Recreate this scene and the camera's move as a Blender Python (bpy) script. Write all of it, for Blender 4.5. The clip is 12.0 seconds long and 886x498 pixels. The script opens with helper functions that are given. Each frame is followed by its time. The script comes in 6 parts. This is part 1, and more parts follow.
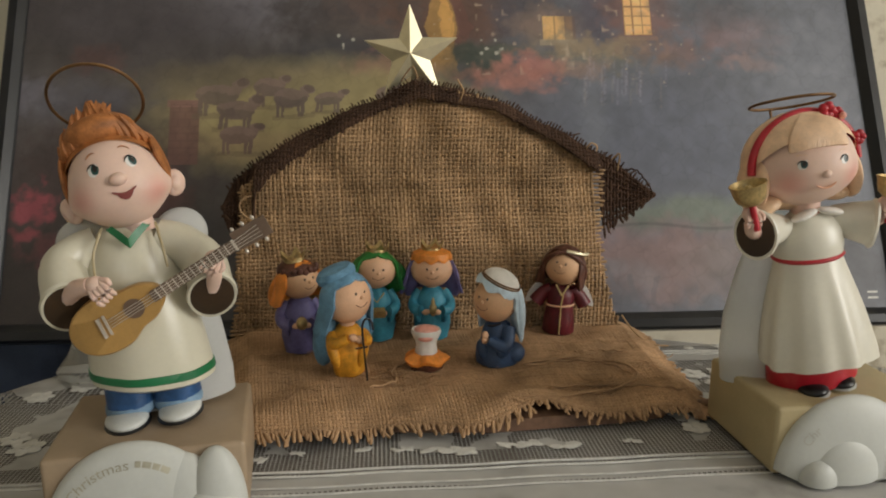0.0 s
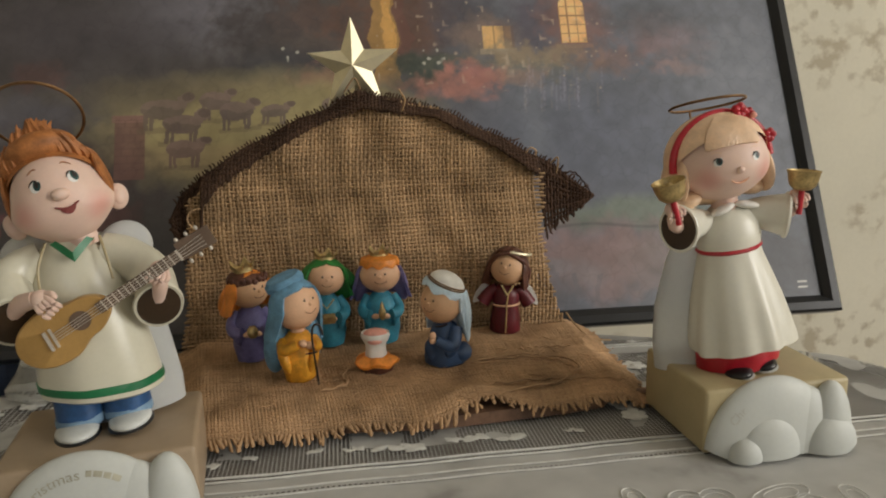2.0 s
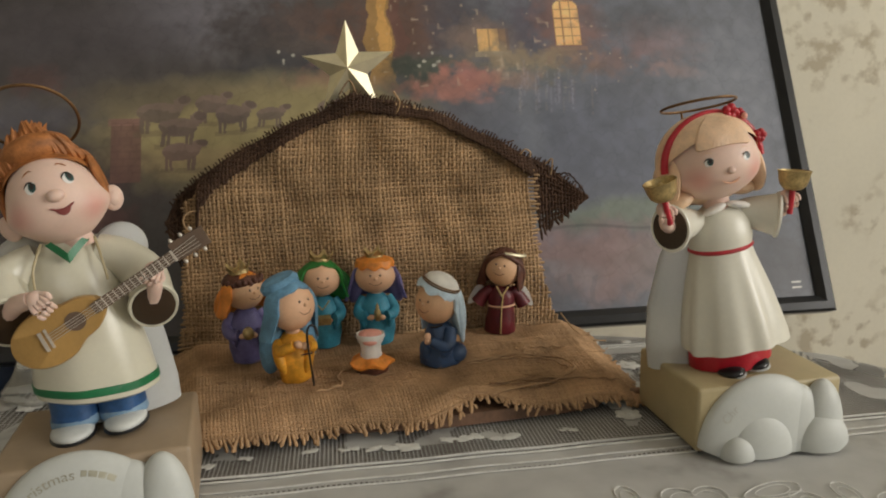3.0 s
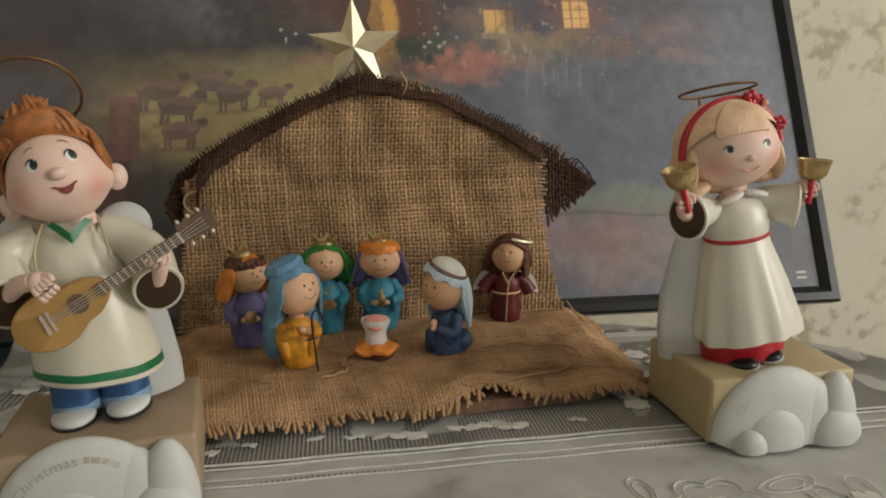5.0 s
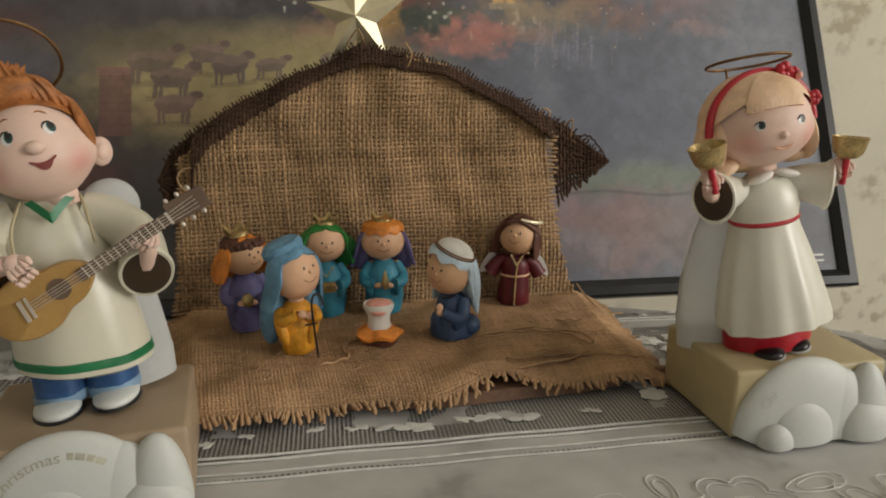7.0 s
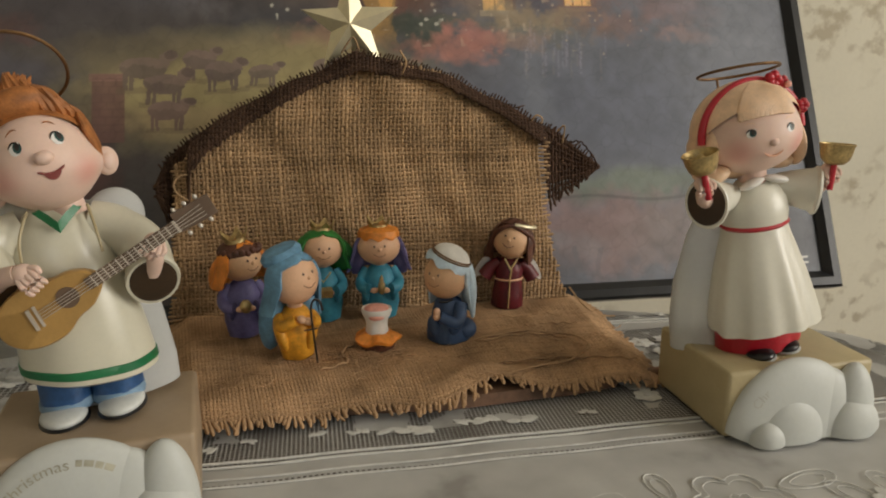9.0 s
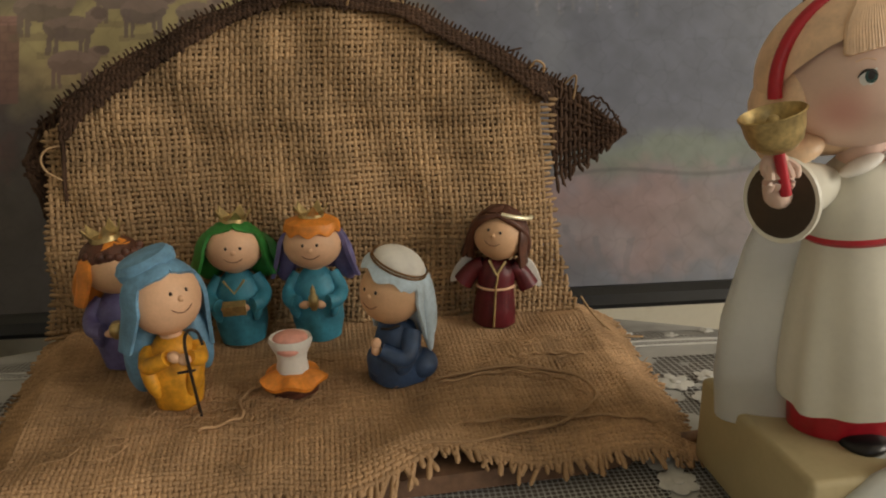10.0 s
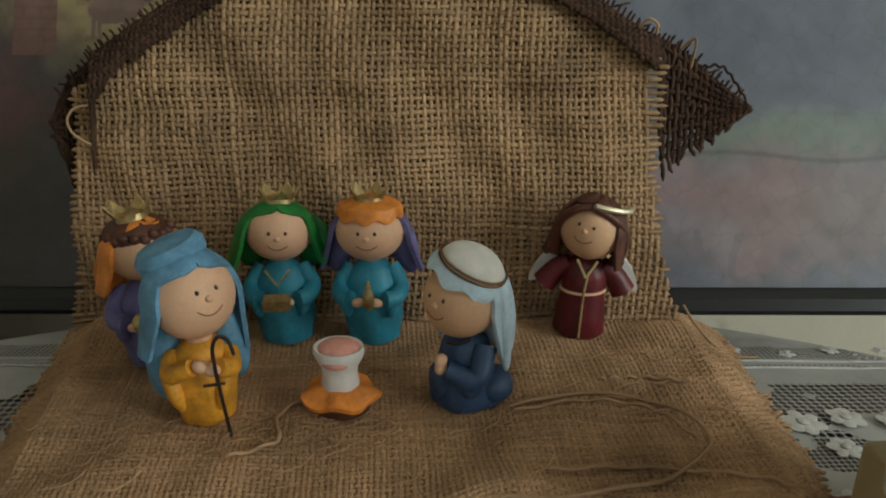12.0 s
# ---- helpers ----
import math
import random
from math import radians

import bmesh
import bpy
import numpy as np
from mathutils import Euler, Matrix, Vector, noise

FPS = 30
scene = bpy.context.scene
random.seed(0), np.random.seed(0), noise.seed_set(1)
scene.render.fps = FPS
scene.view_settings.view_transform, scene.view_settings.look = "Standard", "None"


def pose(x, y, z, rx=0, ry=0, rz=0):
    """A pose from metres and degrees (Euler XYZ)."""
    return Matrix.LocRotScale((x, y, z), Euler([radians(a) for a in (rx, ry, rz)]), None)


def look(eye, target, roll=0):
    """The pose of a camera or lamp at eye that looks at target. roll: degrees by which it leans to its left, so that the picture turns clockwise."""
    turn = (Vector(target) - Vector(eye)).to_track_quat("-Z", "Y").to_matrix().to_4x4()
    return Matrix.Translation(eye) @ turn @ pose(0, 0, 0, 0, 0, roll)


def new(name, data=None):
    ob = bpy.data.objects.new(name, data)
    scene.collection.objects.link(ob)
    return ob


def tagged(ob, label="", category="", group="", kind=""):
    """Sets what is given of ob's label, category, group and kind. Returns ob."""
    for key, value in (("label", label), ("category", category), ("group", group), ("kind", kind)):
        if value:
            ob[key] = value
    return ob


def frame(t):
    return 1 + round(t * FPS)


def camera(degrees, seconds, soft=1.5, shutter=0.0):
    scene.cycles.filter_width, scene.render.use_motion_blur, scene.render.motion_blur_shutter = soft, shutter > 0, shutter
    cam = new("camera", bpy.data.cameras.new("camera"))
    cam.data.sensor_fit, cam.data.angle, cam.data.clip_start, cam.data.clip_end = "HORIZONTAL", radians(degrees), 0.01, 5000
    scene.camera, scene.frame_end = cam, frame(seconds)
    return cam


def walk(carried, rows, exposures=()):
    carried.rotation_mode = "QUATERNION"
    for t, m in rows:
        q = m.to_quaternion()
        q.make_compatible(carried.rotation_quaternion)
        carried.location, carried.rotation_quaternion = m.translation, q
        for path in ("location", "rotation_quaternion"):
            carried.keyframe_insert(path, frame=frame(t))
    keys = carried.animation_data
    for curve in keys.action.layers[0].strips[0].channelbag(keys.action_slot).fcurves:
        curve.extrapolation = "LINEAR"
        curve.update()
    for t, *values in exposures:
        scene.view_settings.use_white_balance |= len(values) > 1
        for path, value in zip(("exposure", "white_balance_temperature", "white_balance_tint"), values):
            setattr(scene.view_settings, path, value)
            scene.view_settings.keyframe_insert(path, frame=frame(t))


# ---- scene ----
cam = camera(63.7, 12.0, soft=2.0)
PATH = [
    (0, (0.012, 0.017, 0.18), (-0.039, 1.969, -0.253), -0.1),
    (0.5, (0.009, 0.018, 0.18), (-0.032, 1.968, -0.262), -0.2),
    (1, (0.015, 0.012, 0.178), (0.006, 1.963, -0.265), -0.7),
    (1.5, (0.018, 0.006, 0.179), (0.061, 1.959, -0.251), -1.1),
    (2, (0.021, 0.003, 0.18), (0.083, 1.96, -0.231), -1.4),
    (2.5, (0.024, 0.0, 0.179), (0.09, 1.958, -0.221), -1.6),
    (4.5, (0.016, 0.006, 0.179), (0.097, 1.958, -0.25), -0.9),
    (5, (0.014, 0.009, 0.178), (0.102, 1.956, -0.267), -0.6),
    (5.5, (0.013, 0.011, 0.177), (0.105, 1.956, -0.282), -0.4),
    (6, (0.01, 0.013, 0.178), (0.098, 1.956, -0.29), -0.2),
    (6.5, (0.006, 0.014, 0.179), (0.083, 1.954, -0.298), -0.2),
    (7, (0.011, 0.031, 0.175), (0.098, 1.964, -0.331), -0.3),
    (7.2, (0.015, 0.037, 0.171), (0.101, 1.968, -0.344), -0.4),
    (8.8, (-0.007, 0.011, 0.183), (0.114, 1.95, -0.292), -0.0),
    (9, (0.003, 0.026, 0.178), (0.136, 1.958, -0.321), -0.3),
    (9.5, (0.035, 0.095, 0.164), (0.097, 2.016, -0.389), -0.8),
    (10, (0.058, 0.155, 0.162), (0.04, 2.063, -0.437), -1.2),
    (10.5, (0.053, 0.197, 0.154), (-0.056, 2.08, -0.514), -1.1),
    (11, (0.052, 0.215, 0.153), (-0.14, 2.07, -0.569), -1.2),
    (11.5, (0.05, 0.215, 0.154), (-0.144, 2.071, -0.567), -0.8),
    (12, (0.048, 0.211, 0.157), (-0.129, 2.078, -0.536), -0.1),
]
EXPOSURES = [(0.0, 0.0, 6500, 10), (7.2, 0.0, 6500, 10), (9.0, -0.02, 6700, 10), (9.5, -0.06, 7300, 11), (10.2, -0.06, 6900, 10), (11.0, -0.2, 6200, 4), (12.0, -0.2, 5900, 0)]
walk(cam, [(t, look(eye, target, roll)) for t, eye, target, roll in PATH], EXPOSURES)
WATTS_R, WATTS_F, PRINT_GAIN = 37.0, 3.0, 1.5

# ---- world and light ----
world = bpy.data.worlds.new("world")
scene.world = world
world.use_nodes = True
wn = world.node_tree.nodes
sky = wn.new("ShaderNodeTexSky")
sky.sky_type, sky.sun_disc = "NISHITA", False
sky.sun_elevation, sky.sun_rotation = radians(35), radians(120)
world.node_tree.links.new(sky.outputs[0], wn["Background"].inputs[0])
wn["Background"].inputs[1].default_value = 0.1

YAW = 5.0
ROOM = pose(0.02, 0.533, 0, 0, 0, YAW)          # along the picture's foot, across the table
COS, SIN = math.cos(radians(YAW)), math.sin(radians(YAW))


def area_lamp(name, m, sx, sy, watts, colour):
    d = bpy.data.lights.new(name, "AREA")
    d.shape, d.size, d.size_y, d.energy, d.color = "RECTANGLE", sx, sy, watts, colour
    ob = new(name, d)
    ob.matrix_world = m
    return ob


# daylight in the right window opening, an added soft fill in the front one
area_lamp("window_light_right", ROOM @ pose(1.97, -1.25, 0.75, 0, 90, 0), 1.25, 1.25, WATTS_R, (1.0, 0.96, 0.88))
area_lamp("window_light_front", ROOM @ pose(-0.3, -2.97, 0.85, 90, 0, 0), 1.25, 1.05, WATTS_F, (0.95, 0.97, 1.0))


# ---- materials ----
def ramp(nt, fac, stops):
    n = nt.nodes.new("ShaderNodeValToRGB")
    while len(n.color_ramp.elements) < len(stops):
        n.color_ramp.elements.new(0.5)
    for e, (p, c) in zip(n.color_ramp.elements, stops):
        e.position, e.color = p, (*c, 1)
    nt.links.new(fac, n.inputs[0])
    return n.outputs[0]


def shade(c, k):
    return tuple(min(1.0, v * k) for v in c)


def material(name, colour, rough=0.6, metal=0.0, scale=60.0, vary=0.15, fine=600.0, bump=0.15, spec=0.5, coat=0.0, sub=0.0, island=0.0, dist=0.0006):
    """A painted or natural surface with variation at two scales and a fine relief."""
    m = bpy.data.materials.new(name)
    m.use_nodes = True
    nt = m.node_tree
    b = nt.nodes["Principled BSDF"]
    tc = nt.nodes.new("ShaderNodeTexCoord")
    n1, n2 = nt.nodes.new("ShaderNodeTexNoise"), nt.nodes.new("ShaderNodeTexNoise")
    for n, s in ((n1, scale), (n2, fine)):
        n.inputs["Scale"].default_value, n.inputs["Detail"].default_value = s, 4
        nt.links.new(tc.outputs["Object"], n.inputs["Vector"])
    base = ramp(nt, n1.outputs[0], [(0.3, shade(colour, 1 - vary)), (0.7, shade(colour, 1 + vary))])
    mix = nt.nodes.new("ShaderNodeMix")
    mix.data_type, mix.blend_type = "RGBA", "MULTIPLY"
    mix.inputs[0].default_value = 1.0
    fine_col = ramp(nt, n2.outputs[0], [(0.25, (1 - vary * 0.7,) * 3), (0.6, (1, 1, 1))])
    nt.links.new(base, mix.inputs[6])
    nt.links.new(fine_col, mix.inputs[7])
    out = mix.outputs[2]
    if island:
        g = nt.nodes.new("ShaderNodeNewGeometry")
        m2 = nt.nodes.new("ShaderNodeMix")
        m2.data_type, m2.blend_type = "RGBA", "MULTIPLY"
        m2.inputs[0].default_value = 1.0
        nt.links.new(out, m2.inputs[6])
        nt.links.new(ramp(nt, g.outputs["Random Per Island"], [(0.0, (1 - island,) * 3), (1.0, (1 + island * 0.4,) * 3)]), m2.inputs[7])
        out = m2.outputs[2]
    nt.links.new(out, b.inputs["Base Color"])
    b.inputs["Roughness"].default_value, b.inputs["Metallic"].default_value = rough, metal
    b.inputs["Specular IOR Level"].default_value = spec
    b.inputs["Coat Weight"].default_value, b.inputs["Coat Roughness"].default_value = coat, 0.25
    if sub:
        b.inputs["Subsurface Weight"].default_value = sub
        b.inputs["Subsurface Radius"].default_value = (0.004, 0.0025, 0.0015)
        b.inputs["Subsurface Scale"].default_value = 0.5
    bn = nt.nodes.new("ShaderNodeBump")
    bn.inputs["Strength"].default_value, bn.inputs["Distance"].default_value = bump, dist
    nt.links.new(n2.outputs[0], bn.inputs["Height"])
    nt.links.new(bn.outputs[0], b.inputs["Normal"])
    return m


JUTE = material("jute", (0.44, 0.288, 0.158), 0.9, vary=0.3, scale=45, fine=1500, bump=0.5, spec=0.2, island=0.25)
JUTE_GROUND = material("ground_jute", (0.47, 0.295, 0.163), 0.9, vary=0.28, scale=40, fine=1500, bump=0.5, spec=0.2, island=0.2)
JUTE_DARK = material("dark_jute", (0.085, 0.048, 0.031), 0.9, vary=0.35, scale=45, fine=1500, bump=0.5, spec=0.2, island=0.4)
CARD = material("brown_backing", (0.17, 0.098, 0.052), 0.95, vary=0.35, scale=70, fine=700, bump=0.5, spec=0.1)
BOARD = material("stained_board", (0.16, 0.085, 0.048), 0.7, vary=0.4, scale=35, fine=400, bump=0.4)
GOLD = material("brushed_gold", (0.86, 0.79, 0.58), 0.55, 1.0, vary=0.06, scale=120, bump=0.05)
BRIGHT_GOLD = material("bright_gold", (0.74, 0.57, 0.24), 0.3, 1.0, vary=0.1, scale=300, bump=0.1)
BRASS = material("antique_brass", (0.55, 0.41, 0.19), 0.42, 0.8, vary=0.3, scale=150, bump=0.15)
WIRE = material("bronze_wire", (0.23, 0.13, 0.06), 0.45, 0.8, vary=0.3)
SKIN = material("peach_paint", (0.76, 0.46, 0.285), 0.55, vary=0.1, scale=90, fine=900, bump=0.1)
SKIN_DARK = material("tan_paint", (0.68, 0.41, 0.235), 0.55, vary=0.12, scale=90, fine=900, bump=0.1)
FLESH = material("pink_resin", (0.74, 0.53, 0.44), 0.5, vary=0.06, scale=60, fine=700, bump=0.04, sub=0.1)
CHEEK = material("cheek_paint", (0.76, 0.41, 0.265), 0.55, vary=0.08)
INK = material("dark_paint", (0.02, 0.014, 0.012), 0.4, vary=0.1)
SMILE = material("brown_line", (0.17, 0.05, 0.03), 0.6, vary=0.1)
LIP = material("lip_paint", (0.24, 0.055, 0.05), 0.5, vary=0.1)
MUSTARD = material("mustard_paint", (0.76, 0.35, 0.03), 0.5, vary=0.3, scale=130, bump=0.2)
ORANGE = material("orange_paint", (0.80, 0.27, 0.04), 0.5, vary=0.25, scale=140, bump=0.2)
TEAL = material("teal_paint", (0.045, 0.265, 0.38), 0.5, vary=0.3, scale=120, bump=0.2)
GREEN = material("green_paint", (0.022, 0.20, 0.035), 0.5, vary=0.3, scale=120, bump=0.2)
BLUE = material("blue_paint", (0.15, 0.33, 0.50), 0.5, vary=0.3, scale=120, bump=0.2)
NAVY = material("navy_paint", (0.035, 0.072, 0.155), 0.5, vary=0.3, scale=120, bump=0.2)
PURPLE = material("purple_paint", (0.15, 0.135, 0.30), 0.5, vary=0.3, scale=120, bump=0.2)
MAROON = material("maroon_paint", (0.11, 0.010, 0.015), 0.45, vary=0.3, scale=120, bump=0.2)
BROWN = material("brown_paint", (0.10, 0.035, 0.02), 0.5, vary=0.35, scale=150, bump=0.25)
PALE = material("pale_blue_paint", (0.55, 0.68, 0.78), 0.55, vary=0.22, scale=110, bump=0.2)
CHALK = material("white_paint", (0.78, 0.75, 0.70), 0.55, vary=0.1, scale=120, bump=0.15)
PINK = material("pink_paint", (0.76, 0.36, 0.29), 0.55, vary=0.15, scale=200, bump=0.15)
DRESS = material("white_glaze", (0.69, 0.665, 0.57), 0.42, vary=0.05, scale=40, fine=500, bump=0.03, coat=0.3)
TUNIC = material("ivory_glaze", (0.61, 0.58, 0.465), 0.3, vary=0.05, scale=40, fine=500, bump=0.03, coat=0.3)
SLEEVE_IN = material("dark_sleeve_mouth", (0.045, 0.023, 0.009), 0.5, vary=0.3)
GREEN_TRIM = material("green_glaze", (0.01, 0.15, 0.055), 0.35, vary=0.15)
DENIM = material("blue_glaze", (0.025, 0.085, 0.22), 0.4, vary=0.25, scale=120)
CUFF = material("light_blue_cuff", (0.19, 0.30, 0.42), 0.45, vary=0.2)
SHOE = material("white_shoe", (0.62, 0.64, 0.62), 0.4, vary=0.1)
BLACK = material("black_gloss", (0.012, 0.011, 0.012), 0.3, vary=0.2)
HAIR_RED = material("auburn_hair", (0.38, 0.14, 0.038), 0.6, vary=0.35, scale=200, fine=900, bump=0.4)
HAIR_BLOND = material("blond_hair", (0.86, 0.60, 0.40), 0.45, vary=0.12, scale=150, fine=900, bump=0.2)
RED = material("red_glaze", (0.46, 0.015, 0.03), 0.35, vary=0.2)
EYE_WHITE = material("eye_white", (0.75, 0.73, 0.70), 0.3, vary=0.04)
IRIS = material("iris_paint", (0.02, 0.075, 0.07), 0.3, vary=0.2)
CLOUD = material("white_bisque", (0.535, 0.55, 0.52), 0.5, vary=0.05, scale=40, fine=500, bump=0.05)
# the boy's case: the cream one with its browner shade put into the colour
CASE_SHADED = material("shaded_case", (0.335, 0.25, 0.165), 0.45, vary=0.07, scale=50, fine=600, bump=0.05)
CASE = material("cream_case", (0.42, 0.345, 0.195), 0.45, vary=0.07, scale=50, fine=600, bump=0.05)
WOODTAN = material("guitar_top", (0.42, 0.245, 0.075), 0.4, vary=0.12, scale=60)
NECKWOOD = material("guitar_neck", (0.14, 0.09, 0.06), 0.5, vary=0.2)
SILVER = material("pale_metal", (0.68, 0.62, 0.55), 0.35, 0.5, vary=0.15)
LETTER = material("faded_lettering", (0.43, 0.41, 0.32), 0.7, vary=0.25)
LETTER_FAINT = material("worn_lettering", (0.48, 0.475, 0.43), 0.7, vary=0.15)
FRAME = material("black_frame", (0.012, 0.013, 0.016), 0.33, vary=0.3, scale=50, fine=500, bump=0.08)
TABLEWOOD = material("dark_table", (0.13, 0.105, 0.09), 0.6, vary=0.25, scale=20, fine=300)
LACE = material("lace_thread", (0.66, 0.655, 0.62), 0.85, vary=0.12, scale=150, fine=2500, bump=0.5, spec=0.2)
UPHOLSTERY = material("blue_upholstery", (0.055, 0.075, 0.125), 0.9, vary=0.3, scale=30, fine=900, bump=0.4)
CEILING = material("ceiling_paint", (0.74, 0.72, 0.67), 0.9, vary=0.05, scale=4)
CARPET = material("carpet", (0.16, 0.13, 0.11), 0.95, vary=0.3, scale=15, fine=500, bump=0.5)


def wallpaper():
    m = material("wallpaper", (0.70, 0.655, 0.53), 0.8, vary=0.05, scale=9, fine=200, bump=0.1)
    nt = m.node_tree
    b = nt.nodes["Principled BSDF"]
    old = b.inputs["Base Color"].links[0].from_socket
    tc = nt.nodes.new("ShaderNodeTexCoord")
    big, small = nt.nodes.new("ShaderNodeTexNoise"), nt.nodes.new("ShaderNodeTexNoise")
    for n, s, d in ((big, 11.0, 2), (small, 55.0, 5)):
        n.inputs["Scale"].default_value, n.inputs["Detail"].default_value = s, d
        nt.links.new(tc.outputs["Object"], n.inputs["Vector"])
    a = ramp(nt, big.outputs[0], [(0.5, (0, 0, 0)), (0.62, (1, 1, 1))])
    c = ramp(nt, small.outputs[0], [(0.5, (0, 0, 0)), (0.64, (1, 1, 1))])
    mul = nt.nodes.new("ShaderNodeMath")
    mul.operation = "MULTIPLY"
    nt.links.new(a, mul.inputs[0])
    nt.links.new(c, mul.inputs[1])
    mix = nt.nodes.new("ShaderNodeMix")
    mix.data_type = "RGBA"
    nt.links.new(mul.outputs[0], mix.inputs[0])
    nt.links.new(old, mix.inputs[6])
    mix.inputs[7].default_value = (0.47, 0.41, 0.30, 1)
    nt.links.new(mix.outputs[2], b.inputs["Base Color"])
    return m


def puzzle_material():
    m = bpy.data.materials.new("printed_puzzle")
    m.use_nodes = True
    nt = m.node_tree
    b = nt.nodes["Principled BSDF"]
    at = nt.nodes.new("ShaderNodeVertexColor")
    at.layer_name = "print"
    nt.links.new(at.outputs[0], b.inputs["Base Color"])
    b.inputs["Roughness"].default_value = 0.42
    b.inputs["Specular IOR Level"].default_value = 0.5
    tc = nt.nodes.new("ShaderNodeTexCoord")
    n = nt.nodes.new("ShaderNodeTexNoise")
    n.inputs["Scale"].default_value = 45
    nt.links.new(tc.outputs["Object"], n.inputs["Vector"])
    bn = nt.nodes.new("ShaderNodeBump")
    bn.inputs["Strength"].default_value, bn.inputs["Distance"].default_value = 0.25, 0.002
    nt.links.new(n.outputs[0], bn.inputs["Height"])
    nt.links.new(bn.outputs[0], b.inputs["Normal"])
    return m


def cloth_material():
    """White cloth with woven bands; the net's holes are let through to the table."""
    m = bpy.data.materials.new("lace_cloth")
    m.use_nodes = True
    nt = m.node_tree
    b = nt.nodes["Principled BSDF"]
    L = nt.links.new
    tc = nt.nodes.new("ShaderNodeTexCoord")
    sep = nt.nodes.new("ShaderNodeSeparateXYZ")
    L(tc.outputs["Object"], sep.inputs[0])
    X, Y = sep.outputs[0], sep.outputs[1]

    def mth(op, a, c=0.0, d=None):
        n = nt.nodes.new("ShaderNodeMath")
        n.operation = op
        for i, v in enumerate((a, c) if d is None else (a, c, d)):
            if isinstance(v, (int, float)):
                n.inputs[i].default_value = v
            else:
                L(v, n.inputs[i])
        return n.outputs[0]

    def band(lo, hi):
        return mth("MULTIPLY", mth("GREATER_THAN", Y, lo), mth("LESS_THAN", Y, hi))

    def net(pitch, level):
        k = math.pi / pitch
        sx, sy = mth("SINE", mth("MULTIPLY", X, k)), mth("SINE", mth("MULTIPLY", Y, k))
        return mth("GREATER_THAN", mth("ABSOLUTE", mth("MULTIPLY", sx, sy)), level)

    blobs = nt.nodes.new("ShaderNodeTexNoise")
    blobs.inputs["Scale"].default_value, blobs.inputs["Detail"].default_value = 32, 1.5
    L(tc.outputs["Object"], blobs.inputs["Vector"])
    solid = mth("MAXIMUM", mth("LESS_THAN", blobs.outputs[0], 0.545), mth("LESS_THAN", Y, 0.347))
    holes = mth("MULTIPLY", mth("MULTIPLY", band(NET[0], NET[1]), net(0.0022, 0.30)), solid)
    far = mth("MULTIPLY", mth("MULTIPLY", band(NET2[0], NET2[1]), net(0.0034, 0.30)), solid)
    back = mth("MULTIPLY", band(NET3[0], NET3[1]), net(0.0024, 0.5))
    dots = mth("MULTIPLY", mth("ADD", mth("ADD", band(*DOT1), band(*DOT2)), band(*DOT3)), mth("GREATER_THAN", mth("SINE", mth("MULTIPLY", X, 2400.0)), -0.1))
    mask = mth("MINIMUM", mth("ADD", mth("ADD", holes, far), mth("ADD", dots, back)), 1.0)
    n1, n2 = nt.nodes.new("ShaderNodeTexNoise"), nt.nodes.new("ShaderNodeTexNoise")
    for n, s in ((n1, 22), (n2, 1800)):
        n.inputs["Scale"].default_value, n.inputs["Detail"].default_value = s, 4
        L(tc.outputs["Object"], n.inputs["Vector"])
    base = ramp(nt, n1.outputs[0], [(0.30, (0.29, 0.28, 0.26)), (0.42, (0.42, 0.415, 0.395)), (0.7, (0.53, 0.525, 0.50))])
    L(base, b.inputs["Base Color"])
    b.inputs["Roughness"].default_value = 0.8
    h = mth("MULTIPLY", n2.outputs[0], 0.8)
    bn = nt.nodes.new("ShaderNodeBump")
    bn.inputs["Strength"].default_value, bn.inputs["Distance"].default_value = 0.35, 0.0004
    L(h, bn.inputs["Height"])
    L(bn.outputs[0], b.inputs["Normal"])
    L(mth("SUBTRACT", 1.0, mask), b.inputs["Alpha"])
    return m


def glass_material():
    m = bpy.data.materials.new("clear_glass")
    m.use_nodes = True
    b = m.node_tree.nodes["Principled BSDF"]
    b.inputs["Base Color"].default_value = (0.96, 0.97, 0.96, 1)
    b.inputs["Roughness"].default_value, b.inputs["Transmission Weight"].default_value, b.inputs["IOR"].default_value = 0.05, 1.0, 1.35
    return m


NET, NET2, NET3 = (0.331, 0.425), (0.425, 0.47), (0.498, 0.514)
DOT1, DOT2, DOT3 = (0.3145, 0.3157), (0.4895, 0.4906), (0.2285, 0.2297)
WALLPAPER, PUZZLE, CLOTH, GLASS = wallpaper(), puzzle_material(), cloth_material(), glass_material()


# ---- mesh tools ----
def part(name, bm, mat, parent=None, label=""):
    me = bpy.data.meshes.new(name)
    bm.to_mesh(me)
    bm.free()
    me.materials.append(mat)
    ob = new(name, me)
    if parent:
        ob.parent = parent
    if label:
        ob["label"] = label
    return ob


def smooth(ob):
    ob.data.polygons.foreach_set("use_smooth", [True] * len(ob.data.polygons))
    return ob


def box(size, at=(0, 0, 0), bevel=0.0, seg=2):
    bm = bmesh.new()
    bmesh.ops.create_cube(bm, size=1)
    bmesh.ops.scale(bm, vec=size, verts=bm.verts)
    if bevel:
        bmesh.ops.bevel(bm, geom=bm.edges[:], offset=bevel, segments=seg, profile=0.5, affect="EDGES")
    bmesh.ops.translate(bm, vec=at, verts=bm.verts)
    return bm


